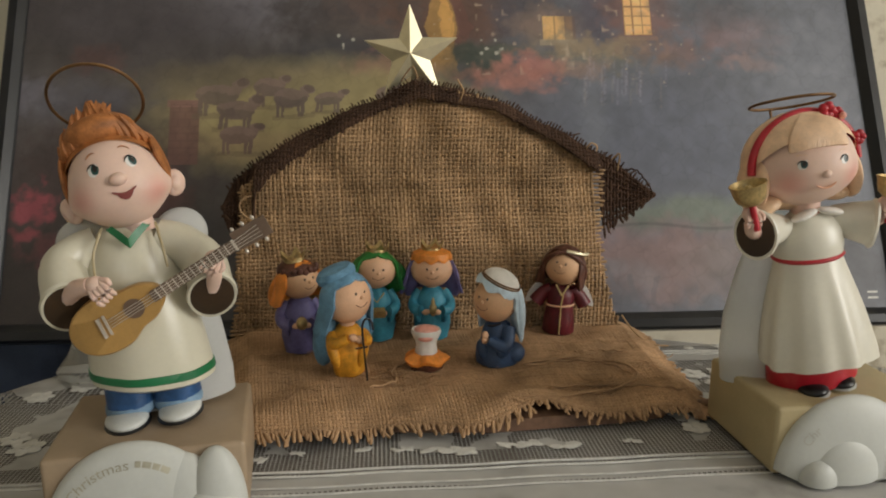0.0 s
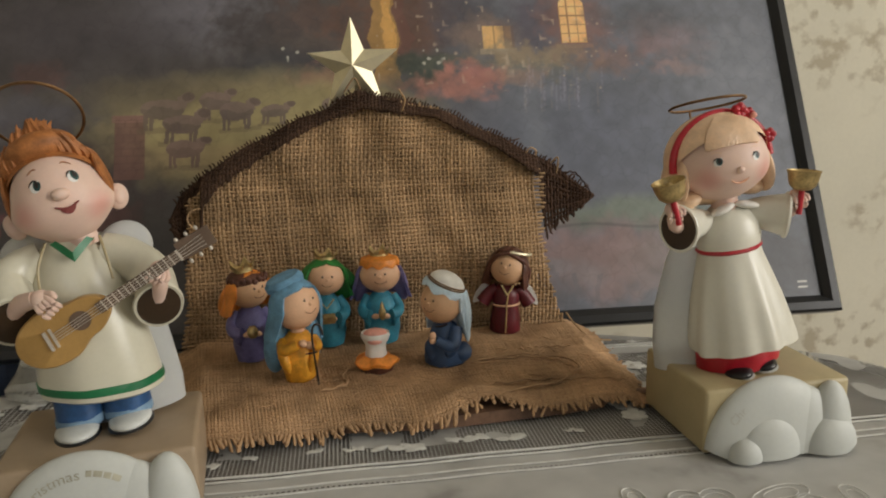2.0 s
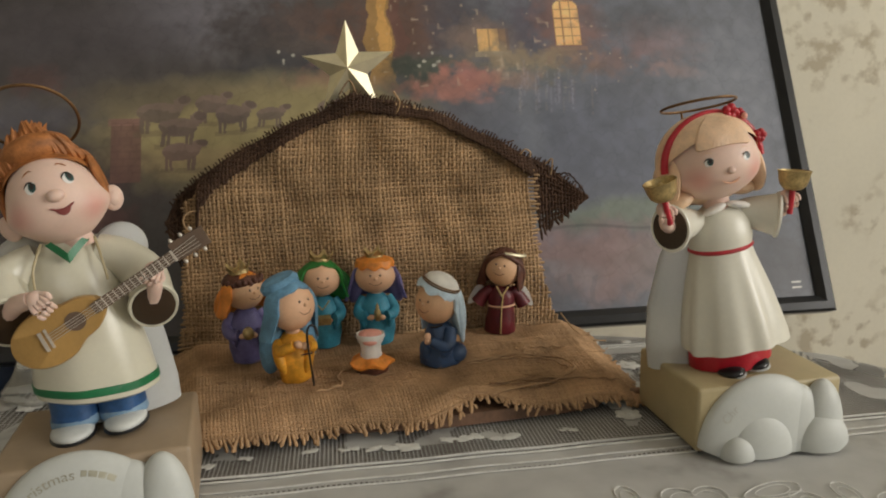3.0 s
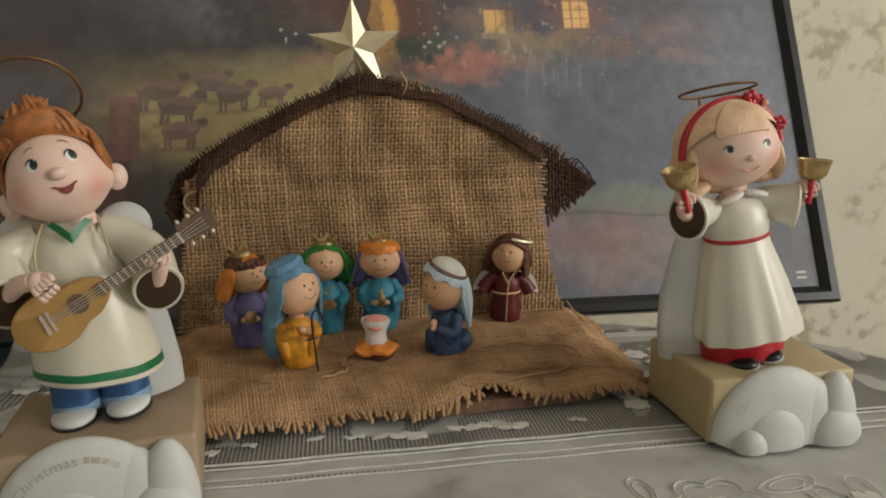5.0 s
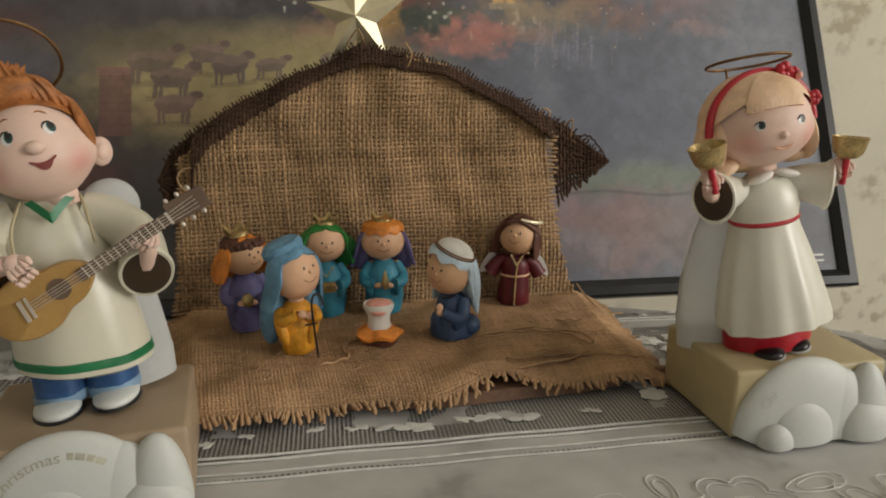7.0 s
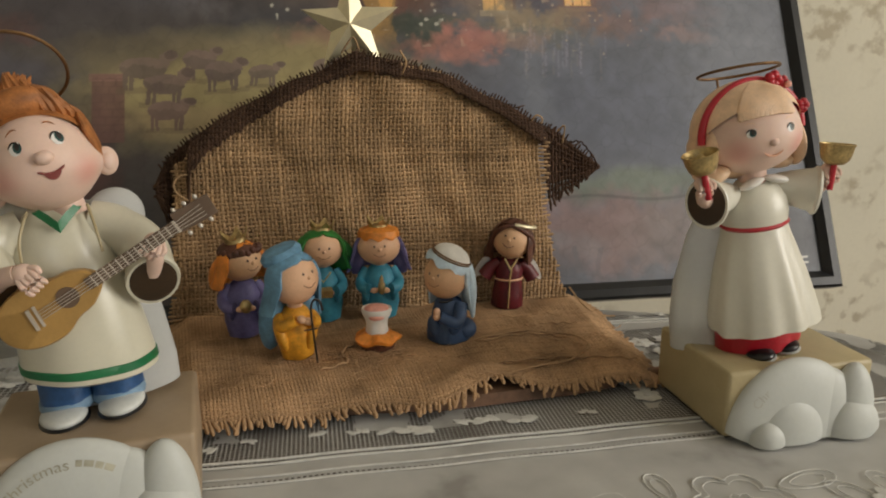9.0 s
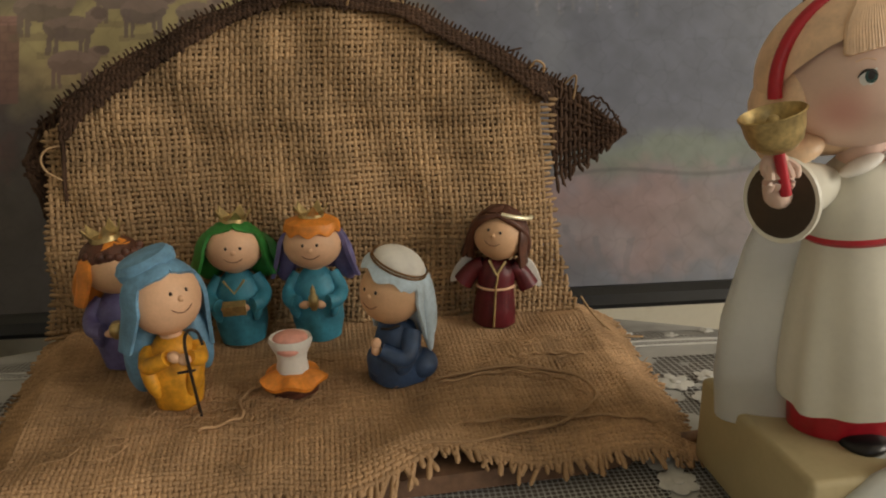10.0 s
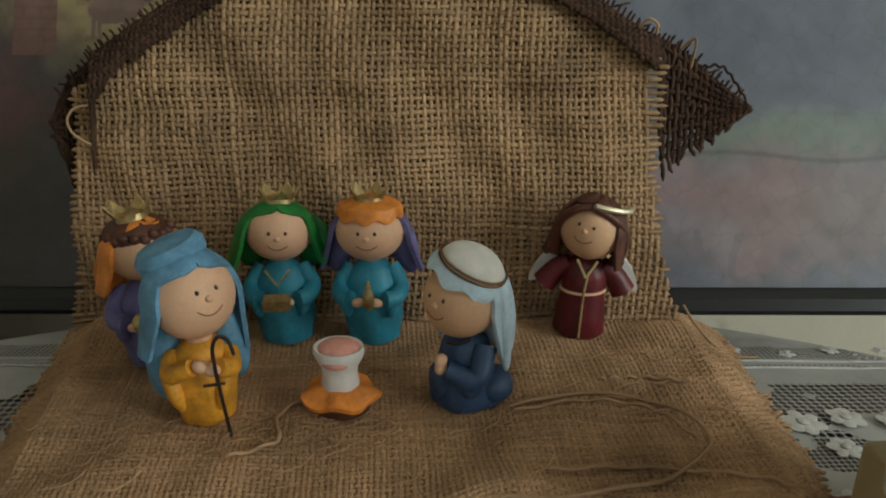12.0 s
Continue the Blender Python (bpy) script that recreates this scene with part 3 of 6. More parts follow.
def painted_landscape(S, H):
    """The print: a misty garden with a lit cottage, a meadow with sheep and dark trees."""
    K = PRINT_GAIN
    wx = S + 0.018 * (fbm(S, H, 40, 11) - 0.5)
    wy = H + 0.018 * (fbm(S, H, 40, 21) - 0.5)
    col = np.zeros(S.shape + (3,)) + lin(74, 70, 70, K)

    def lay(mask, c):
        nonlocal col
        col = col * (1 - mask[..., None]) + lin(*c, K) * mask[..., None]

    def blob(x, y, rx, ry, c, a=1.0, soft=0.6, ragged=0.0):
        d = np.sqrt(((wx - x) / rx) ** 2 + ((wy - y) / ry) ** 2)
        if ragged:
            d = d + ragged * (fbm(S, H, 130, 31) - 0.5)
        lay(np.clip((1 + soft / 2 - d) / soft, 0, 1) * a, c)

    right = np.clip((wx - 0.33) / 0.14, 0, 1)
    lay(right, (92, 95, 104))
    lay(np.clip((0.15 - wy) / 0.08, 0, 1) * np.clip(1.4 - wx / 0.15, 0, 1) * 0.9, (46, 41, 40))
    lay(np.clip((wy - 0.2) / 0.05, 0, 1) * np.clip(1 - wx / 0.3, 0, 1) * 0.8, (50, 46, 47))
    # sky gap and dark woods along the top
    blob(0.20, 0.275, 0.06, 0.03, (104, 102, 110), 0.8, 1.2)
    blob(0.10, 0.26, 0.08, 0.03, (66, 62, 66), 0.8, 1.0)
    blob(0.265, 0.258, 0.06, 0.03, (64, 59, 60), 0.9, 0.7, 1.2)
    blob(0.30, 0.235, 0.05, 0.022, (80, 72, 70), 0.8, 0.7, 1.2)
    blob(0.285, 0.27, 0.03, 0.015, (94, 74, 68), 0.45, 0.9, 2.0)
    blob(0.27, 0.222, 0.055, 0.016, (58, 58, 62), 0.85, 0.8, 0.8)
    blob(0.30, 0.213, 0.03, 0.012, (116, 86, 80), 0.8, 0.8, 1.5)
    # meadow
    blob(0.245, 0.172, 0.12, 0.043, (138, 126, 90), 0.95, 0.6)
    blob(0.25, 0.199, 0.10, 0.010, (126, 116, 84), 0.7, 0.8)
    blob(0.22, 0.15, 0.09, 0.012, (140, 122, 92), 0.6, 0.9)
    blob(0.17, 0.205, 0.07, 0.012, (92, 84, 70), 0.7, 0.9)
    # left thickets
    blob(0.06, 0.185, 0.05, 0.016, (78, 76, 82), 0.8, 0.9, 1.0)
    blob(0.02, 0.192, 0.02, 0.012, (96, 94, 102), 0.7, 0.9, 1.5)
    blob(0.08, 0.13, 0.07, 0.04, (60, 50, 50), 0.8, 0.8, 0.8)
    blob(0.028, 0.104, 0.018, 0.012, (128, 66, 74), 0.9, 0.8, 2.0)
    blob(0.022, 0.082, 0.012, 0.006, (116, 60, 66), 0.8, 0.8, 2.0)
    blob(0.05, 0.066, 0.02, 0.008, (96, 58, 60), 0.6, 0.9, 2.0)
    blob(0.075, 0.222, 0.02, 0.01, (84, 62, 60), 0.6, 0.9, 2.0)
    blob(0.12, 0.105, 0.022, 0.02, (98, 66, 66), 0.5, 0.9, 1.5)
    # stone pillar
    lay(((np.abs(S - 0.139) < 0.0115) & (np.abs(H - 0.160) < 0.026)) * 0.85, (98, 72, 67))
    lay(((np.abs(S - 0.139) < 0.0135) & (np.abs(H - 0.184) < 0.003)) * 0.8, (120, 92, 84))
    lay(((np.abs(S - 0.139) < 0.0115) & (np.abs(H - 0.163) < 0.022) & (((H * 170) % 1 < 0.16) | (((S + 0.004 * np.floor(H * 170)) * 110) % 1 < 0.1))) * 0.3, (78, 58, 56))

    def sheep(x, y, s, c, face=1):
        u, v = (S + 0.35 * (wx - S) - x) / s * face, (H + 0.35 * (wy - H) - y) / s
        m = ((u / 1.0) ** 2 + (v / 0.55) ** 2 < 1) | (((u - 1.08) / 0.38) ** 2 + ((v - 0.55) / 0.27) ** 2 < 1) | ((np.abs(u - 0.85) < 0.22) & (np.abs(v - 0.35) < 0.3))
        legs = (v < 0) & (v > -1.15) & ((np.abs(u + 0.72) < 0.1) | (np.abs(u + 0.45) < 0.09) | (np.abs(u - 0.5) < 0.09) | (np.abs(u - 0.74) < 0.1))
        lay((m | legs) * 0.92, tuple(v * 0.86 for v in c))
        lay((m & (v > 0.25 - 0.4 * fbm(S, H, 160, 5))) * 0.4, (126, 108, 98))
        lay(((((u - 1.15) / 0.3) ** 2 + ((v - 0.6) / 0.22) ** 2 < 1)) * 0.5, (66, 54, 52))
        lay(((np.abs(v + 1.15) < 0.14) & (np.abs(u - 0.2) < 1.3)) * 0.45, (96, 84, 68))

    for x, y, s, c in ((0.163, 0.192, 0.0165, (112, 98, 88)), (0.203, 0.197, 0.013, (112, 96, 90)), (0.220, 0.189, 0.0135, (104, 90, 86)), (0.177, 0.179, 0.0145, (108, 92, 86)),
                       (0.180, 0.158, 0.0135, (118, 96, 90)), (0.249, 0.188, 0.011, (112, 98, 90)), (0.295, 0.192, 0.009, (112, 98, 90))):
        sheep(x, y, s, c)
    # cottage
    blob(0.355, 0.262, 0.05, 0.035, (90, 68, 60), 0.9, 0.7, 1.0)
    lay((np.abs(wx - 0.341) < 0.011) * np.clip((wy - 0.208) / 0.01, 0, 1) * 0.85, (150, 118, 72))
    lay((np.abs(wx - 0.345) < 0.004) * np.clip((wy - 0.235) / 0.01, 0, 1) * 0.7, (190, 146, 84))
    lay((np.abs(wx - 0.357) < 0.006) * np.clip((wy - 0.215) / 0.01, 0, 1) * 0.8, (96, 68, 62))
    blob(0.41, 0.262, 0.03, 0.03, (72, 70, 78), 0.8, 0.8, 1.2)
    blob(0.434, 0.248, 0.03, 0.018, (116, 100, 92), 0.85, 0.8, 1.0)
    lay(((np.abs(S - 0.437) < 0.0125) & (np.abs(H - 0.249) < 0.011)) * 0.85, (196, 158, 104))
    lay(((np.abs(S - 0.447) < 0.0045) & (np.abs(H - 0.249) < 0.011)) * 0.7, (104, 84, 74))
    lay(((np.abs(S - 0.434) < 0.0008) & (np.abs(H - 0.249) < 0.011)) * 0.6, (120, 92, 66))
    lay(((np.abs(S - 0.437) < 0.016) & (np.abs(H - 0.2365) < 0.0025)) * 0.7, (150, 136, 116))
    blob(0.47, 0.262, 0.025, 0.03, (76, 72, 82), 0.85, 0.8, 1.0)
    blob(0.505, 0.262, 0.028, 0.034, (110, 84, 80), 0.8, 0.8, 1.0)
    arch = ((np.abs(S - 0.504) < 0.0115) & (H > 0.243) & (H < 0.277)) | (((S - 0.504) / 0.0115) ** 2 + ((H - 0.277) / 0.011) ** 2 < 1)
    lay(arch * 0.95, (198, 152, 104))
    lay(arch * fbm(S, H, 60, 77) * 0.5, (226, 190, 130))
    lay((arch & ((np.abs((S - 0.504) % 0.0077 - 0.00385) < 0.0007) | (np.abs((H - 0.243) % 0.0085) < 0.0009))) * 0.75, (112, 72, 60))
    lay(((np.abs(S - 0.504) < 0.016) & (np.abs(H - 0.240) < 0.002)) * 0.7, (130, 104, 92))
    # flower borders
    blob(0.372, 0.224, 0.027, 0.016, (56, 64, 58), 0.9, 0.7, 1.5)
    blob(0.46, 0.224, 0.06, 0.014, (98, 96, 86), 0.7, 0.9, 1.6)
    blob(0.42, 0.216, 0.022, 0.011, (150, 103, 97), 0.85, 0.8, 1.8)
    blob(0.40, 0.207, 0.035, 0.010, (150, 104, 94), 0.75, 0.9, 1.8)
    blob(0.475, 0.232, 0.04, 0.009, (132, 116, 96), 0.7, 0.9, 2.0)
    blob(0.452, 0.214, 0.02, 0.008, (140, 112, 100), 0.6, 0.9, 1.8)
    blob(0.53, 0.226, 0.03, 0.011, (120, 96, 92), 0.6, 0.9, 2.0)
    blob(0.585, 0.243, 0.035, 0.022, (112, 94, 96), 0.75, 0.9, 1.6)
    blob(0.60, 0.216, 0.018, 0.008, (140, 112, 104), 0.6, 0.9, 2.0)
    blob(0.575, 0.268, 0.05, 0.014, (74, 76, 82), 0.7, 0.9, 1.2)
    # mist, water and the lower path
    blob(0.52, 0.15, 0.13, 0.05, (84, 88, 100), 0.85, 0.9)
    blob(0.64, 0.19, 0.05, 0.08, (104, 107, 116), 0.7, 1.0, 0.6)
    blob(0.46, 0.17, 0.012, 0.04, (98, 102, 110), 0.5, 1.0)
    blob(0.54, 0.092, 0.08, 0.012, (100, 108, 98), 0.8, 0.9)
    blob(0.50, 0.055, 0.08, 0.028, (126, 106, 106), 0.9, 0.8, 0.6)
    blob(0.58, 0.05, 0.05, 0.03, (112, 104, 104), 0.8, 0.9, 0.6)
    blob(0.655, 0.045, 0.04, 0.04, (74, 74, 78), 0.85, 0.9, 0.6)
    blob(0.45, 0.03, 0.03, 0.02, (84, 80, 84), 0.7, 0.9)
    line = np.abs(H - 0.081 + 0.012 * (S - 0.5) + 0.002 * np.sin(S * 60))
    lay(np.clip(1.4 - line / 0.0013, 0, 1) * np.clip((S - 0.44) / 0.02, 0, 1) * np.clip((0.69 - S) / 0.03, 0, 1) * 0.6, (78, 76, 78))
    for x, y, s in ((0.492, 0.043, 0.017), (0.46, 0.048, 0.012)):
        u, v = (wx - x) / s, (wy - y) / s
        m = np.clip(1.5 - np.sqrt(u ** 2 + (v / 0.65) ** 2), 0, 1) + np.clip(1.5 - np.sqrt(((u + 1.1) / 0.4) ** 2 + ((v - 0.5) / 0.35) ** 2), 0, 1)
        legs = (v < 0) & (v > -1.3) & (np.abs(np.abs(u) - 0.6) < 0.14)
        lay(np.clip(m, 0, 1) * 0.55, (118, 114, 118))
        lay(legs * 0.5, (96, 94, 100))
    lay(((np.abs(H - 0.026) < 0.0006) | (np.abs(H - 0.0215) < 0.0006)) * ((S > 0.668) & (S < 0.676)) * 0.8, (190, 188, 182))
    # tall pale flower spikes beside the water
    rs = np.random.default_rng(17)
    for k in range(26):
        x, y, L = 0.455 + 0.075 * rs.random(), 0.188 + 0.026 * rs.random(), 0.008 + 0.010 * rs.random()
        m = np.clip(1.3 - np.abs(S - x - 0.08 * (H - y)) / 0.0011, 0, 1) * (np.abs(H - y) < L) * (fbm(S, H, 400, 90 + k, 2) > 0.42)
        lay(m * 0.16, (148, 142, 158) if k % 3 else (136, 128, 120))
    # brushwork: light and dark dabs, blossoms
    n = fbm(S, H, 95, 51) - 0.5
    col *= (1 + 0.45 * n)[..., None]
    col *= (1 + 0.28 * (fbm(S, H, 22, 61) - 0.5))[..., None]
    warm = np.clip((value_noise(S, H, 230, 71) - 0.86) * 8, 0, 1) * ((H > 0.2) & (S > 0.33) & (S < 0.56))
    lay(warm * 0.5, (178, 160, 140))
    white = np.clip((value_noise(S, H, 260, 81) - 0.8) * 8, 0, 1)
    for x, y, r in ((0.375, 0.232, 0.016), (0.262, 0.236, 0.014)):
        lay(white * (((S - x) / r) ** 2 + ((H - y) / (r * 0.6)) ** 2 < 1) * 0.8, (170, 168, 158))
    # the cut joints of the puzzle
    c = 0.0205
    r = np.random.default_rng(9).choice([-1, 1], (64, 64))
    for a, b in ((S, H), (H, S)):
        i = np.round(a / c).astype(int)
        j = np.floor(b / c).astype(int)
        f = b / c - j - 0.5
        knob = r[i % 64, j % 64] * 0.24 * np.exp(-(f / 0.17) ** 2) * c
        near = np.abs(a - i * c - knob - 0.0012 * np.sin(f * 5 + i))
        col *= (1 - 0.09 * np.clip(1.5 - near / 0.0006, 0, 1))[..., None]
    return np.clip(col, 0.002, 0.9)


def framed_puzzle():
    pic = tagged(empty("framed_puzzle", PIC), "framed jigsaw puzzle of a misty cottage garden, leaning back", "picture")
    w = 0.0138
    s = np.linspace(w - 0.004, PIC_W - w + 0.004, 900)
    h = np.concatenate([np.linspace(w - 0.006, 0.305, 400), np.linspace(0.31, PIC_H - w + 0.004, 40)])
    S, H = np.meshgrid(s, h, indexing="ij")
    ob = quad_mesh("puzzle", np.stack([S, 0 * S, H], -1).reshape(-1, 3), grid_quads(len(s), len(h)), PUZZLE, pic)
    rgb = painted_landscape(S, H).reshape(-1, 3)
    ca = ob.data.color_attributes.new("print", "FLOAT_COLOR", "POINT")
    ca.data.foreach_set("color", np.concatenate([rgb, np.ones((len(rgb), 1))], 1).astype(np.float32).ravel())
    part("backing_board", box((PIC_W - 0.02, 0.004, PIC_H - 0.02), (PIC_W / 2, 0.0045, PIC_H / 2)), CARD, pic)
    # mitred moulding: a lip beside the picture, a rounded outer face
    profile = [(0.0, 0.010), (0.0, -0.004), (0.002, -0.0062), (0.008, -0.0062), (0.0105, -0.004), (0.0128, -0.002), (0.0138, -0.0006), (0.0138, 0.002), (0.006, 0.010)]
    corners = [((0, 0), (1, 1)), ((PIC_W, 0), (-1, 1)), ((PIC_W, PIC_H), (-1, -1)), ((0, PIC_H), (1, -1))]
    for k in range(4):
        (a, da), (b, db) = corners[k], corners[(k + 1) % 4]
        bm = bmesh.new()
        ra = [bm.verts.new((a[0] + da[0] * d, y, a[1] + da[1] * d)) for d, y in profile]
        rb = [bm.verts.new((b[0] + db[0] * d, y, b[1] + db[1] * d)) for d, y in profile]
        for i in range(len(profile)):
            j = (i + 1) % len(profile)
            bm.faces.new((ra[i], ra[j], rb[j], rb[i]))
        bm.faces.new(ra)
        bm.faces.new(rb[::-1])
        bmesh.ops.recalc_face_normals(bm, faces=bm.faces)
        part("frame_rail" if k % 2 == 0 else "frame_stile", bm, FRAME, pic)


framed_puzzle()

# ---- stable of woven jute ----
TAN_X = [-0.149, -0.141, -0.118, -0.088, -0.050, -0.019, 0.034, 0.079, 0.105, 0.121]
TAN_Z = [0.000, 0.102, 0.122, 0.141, 0.161, 0.172, 0.164, 0.141, 0.126, 0.115]


def wall_y(x, z):
    return 0.507 + 0.09 * x + 0.19 * z


def folds(x, z):
    return 0.0030 * np.sin(x * 62 + 1.1 * np.sin(z * 50)) * np.cos(z * 34 + 0.6) + 0.0050 * np.exp(-((x - 0.06) ** 2 + (z - 0.11) ** 2 * 0.6) / 0.0009) \
        - 0.002 * np.exp(-((z - 0.098 - 0.05 * (x + 0.05)) / 0.006) ** 2) + 0.0012 * np.sin(x * 150 + z * 90)


def nativity_stable():
    st = tagged(empty("nativity_stable"), "tan woven jute stable with dark jute roof and gold star", "nativity stable")
    rng = np.random.default_rng(12)
    top = lambda x: float(np.interp(x, TAN_X[1:], TAN_Z[1:]))

    def left(z):
        return float(np.interp(z, [0.0, 0.102, 0.122, 0.141, 0.161, 0.172], [-0.149, -0.141, -0.118, -0.088, -0.050, -0.019]))

    def right(z):
        return float(np.interp(z, [0.0, 0.015, 0.035, 0.06, 0.09, 0.115, 0.126, 0.141, 0.164, 0.172], [0.126, 0.1205, 0.1145, 0.111, 0.113, 0.1155, 0.105, 0.079, 0.034, -0.019]))

    def wall(U, V):
        V2 = np.maximum(V, 0.0)
        return np.stack([U + 0.002 * np.sin(V * 40), wall_y(U, V2) - folds(U, V2) - 0.004, 0.010 + V * 0.995], -1)

    us, vs = np.arange(-0.148, 0.1265, 0.00275), np.arange(0.002, 0.1725, 0.00275)
    low = lambda u: 0.004

    def high(u):
        if u > 0.1105:
            return float(np.interp(u, [0.1105, 0.1145, 0.1205, 0.126], [0.060, 0.035, 0.015, 0.006]))
        return top(u) if u > -0.141 else (u + 0.149) / 0.008 * 0.102

    th = weave(wall, us, vs, lambda u: (low(u), high(u)), lambda v: (left(v), right(v)), 0.00095, 0.00042, rng,
               fringe=(0.003, 0.0045, 0.002, 0.004), stray=0.0004)
    # a loose curl at the torn corner and a few pulled ends
    for pts in (((-0.133, 0.502, 0.092), (-0.139, 0.500, 0.097), (-0.141, 0.500, 0.103), (-0.138, 0.502, 0.108), (-0.131, 0.505, 0.109)),
                ((0.100, 0.527, 0.140), (0.103, 0.524, 0.144), (0.107, 0.524, 0.142), (0.107, 0.526, 0.138)),
                ((0.119, 0.53, 0.132), (0.124, 0.528, 0.136), (0.123, 0.528, 0.124)),
                ((-0.03, 0.52, 0.186), (-0.022, 0.518, 0.196), (-0.018, 0.518, 0.188)),
                ((0.010, 0.522, 0.172), (0.013, 0.518, 0.180), (0.010, 0.518, 0.186), (0.009, 0.518, 0.188))):
        p = curve_pts(pts, 20)
        th.add(strand(p, 0.0006, 0.0006, np.tile((0, -1.0, 0.1), (20, 1))))
    tagged(th.make("back_cloth", JUTE, st), "loosely woven tan jute", kind="stuff")
    panel = prism([(left(0) + 0.004, 0.0), (-0.137, 0.102)] + [(x, z - 0.003) for x, z in zip(TAN_X[2:-1], TAN_Z[2:-1])] + [(0.108, 0.110), (0.106, 0.06), (0.109, 0.035), (0.118, 0.0)], 0.004, 0.010)
    for v in panel.verts:
        v.co.y += wall_y(v.co.x, v.co.z)
        v.co.z += 0.011
    part("back_panel", panel, CARD, st, "brown card behind the jute")

    # dark roof cloth draped over the gable
    top_x = [-0.157, -0.150, -0.117, -0.075, -0.045, -0.021, 0.005, 0.034, 0.088, 0.128, 0.153]
    top_z = [0.098, 0.113, 0.137, 0.159, 0.171, 0.183, 0.177, 0.170, 0.144, 0.122, 0.102]
    bot_x = [-0.157, -0.150, -0.140, -0.1355, -0.1315, -0.118, -0.088, -0.050, -0.019, 0.034, 0.079, 0.112, 0.116, 0.135, 0.153]
    bot_z = [0.090, 0.074, 0.056, 0.058, 0.108, 0.122, 0.141, 0.161, 0.172, 0.164, 0.141, 0.119, 0.079, 0.088, 0.100]

    def roof(U, V):
        t, b = np.interp(U, top_x, top_z) + 0.0007 * np.sin(U * 170), np.interp(U, bot_x, bot_z)
        f = np.clip(V / 0.5, -0.3, 1)
        k = np.clip((V - 0.5) / 0.5, 0, 1.4)
        z = b + (t - b) * f - 0.012 * k ** 2
        ends = np.clip((U - 0.108) / 0.006, 0, 1) + np.clip((-0.131 - U) / 0.006, 0, 1)
        y = wall_y(U, z) - 0.0115 + 0.0135 * ends + 0.007 * f ** 2 * (1 - ends) + 0.045 * k + 0.0012 * np.sin(U * 110)
        return np.stack([U, y, z + 0.011 * 0 + 0.004], -1)

    us, vs = np.arange(-0.156, 0.1525, 0.0025), np.linspace(0.0, 1.0, 18)
    th = weave(roof, us, vs, lambda u: (0.0, 1.0), lambda v: (-0.156, 0.1515), 0.0009, 0.0006, rng, fringe=(0.004, 0.004, 0.12, 0.08), stray=0.0008)
    p = curve_pts([(0.130, 0.535, 0.124), (0.138, 0.536, 0.124), (0.145, 0.537, 0.117), (0.151, 0.537, 0.108), (0.150, 0.537, 0.104)], 40)
    p[:, 2] += 0.0006 * np.sin(np.arange(40) * 1.3)
    th.add(strand(p, 0.0006, 0.0006, np.tile((0, -1.0, 0.1), (40, 1))))
    for k in range(90):
        x = rng.uniform(-0.15, 0.148)
        a = roof(np.array([x]), np.array([rng.uniform(0.25, 0.6)]))[0]
        d = np.array([rng.normal() * 0.004, -rng.uniform(0, 0.003), rng.uniform(-0.003, 0.003)])
        p = curve_pts([a - (0, 0.0008, 0), a + d * 0.5 - (0, 0.001, 0), a + d], 7)
        th.add(strand(p, 0.0005, 0.0005, np.tile((0, -1.0, 0.1), (7, 1))))
    for x in np.arange(-0.152, 0.149, 0.0021):
        a = roof(np.array([x]), np.array([0.51 + rng.uniform(-0.03, 0.03)]))[0]
        side = 1.0 if x > -0.024 else -1.0
        L = rng.uniform(0.0022, 0.0048)
        d = np.array([side * 0.5 * L + rng.normal() * 0.0004, -0.0008, 0.85 * L])
        th.add(strand(curve_pts([a - (0, 0.0006, 0.001), a + d * 0.5, a + d], 6), 0.0006, 0.0006, np.tile((0, -1.0, 0.1), (6, 1))))
    tagged(th.make("roof_cloth", JUTE_DARK, st), "frayed dark brown jute", kind="stuff")
    # lining under the roof cloth, so that it is not see-through
    X = np.linspace(-0.155, 0.148, 160)
    V = np.linspace(0.12, 0.97, 14)
    U2, V2 = np.meshgrid(X, V, indexing="ij")
    P = roof(U2.ravel(), V2.ravel())
    P[:, 1] += 0.0022
    P[:, 2] -= 0.0015
    q = grid_quads(160, 14)
    P2 = P + (0, 0.0012, -0.0012)
    quad_mesh("roof_lining", np.concatenate([P, P2]), np.concatenate([q, q[:, ::-1] + len(P)]), JUTE_DARK, st)

    # board with a rough edge
    bm = bmesh.new()
    lo, hi = 0.0012, 0.0072
    pts = [(-0.094, 0.366), (-0.04, 0.368), (0.03, 0.369), (0.10, 0.382), (0.127, 0.388), (0.130, 0.42), (0.130, 0.515), (0.0, 0.51), (-0.138, 0.495), (-0.118, 0.43)]
    a = [bm.verts.new((x, y, lo)) for x, y in pts]
    b = [bm.verts.new((x, y + 0.002, hi)) for x, y in pts]
    bm.faces.new(a[::-1])
    bm.faces.new(b)
    for i in range(len(pts)):
        j = (i + 1) % len(pts)
        bm.faces.new((a[i], a[j], b[j], b[i]))
    bmesh.ops.bevel(bm, geom=bm.edges[:], offset=0.0015, segments=2, affect="EDGES")
    part("board", bm, BOARD, st, "dark stained wooden board")
    s = Solid()
    s.tube(curve_pts([(0.120, 0.396, 0.0040), (0.145, 0.401, 0.0034), (0.162, 0.408, 0.0030)], 10), np.array([0.0036, 0.0038, 0.0036, 0.0034, 0.0032, 0.003, 0.0028, 0.0025, 0.002, 0.0012]), BOARD, seg=10)
    s.make("bark_strip", st)

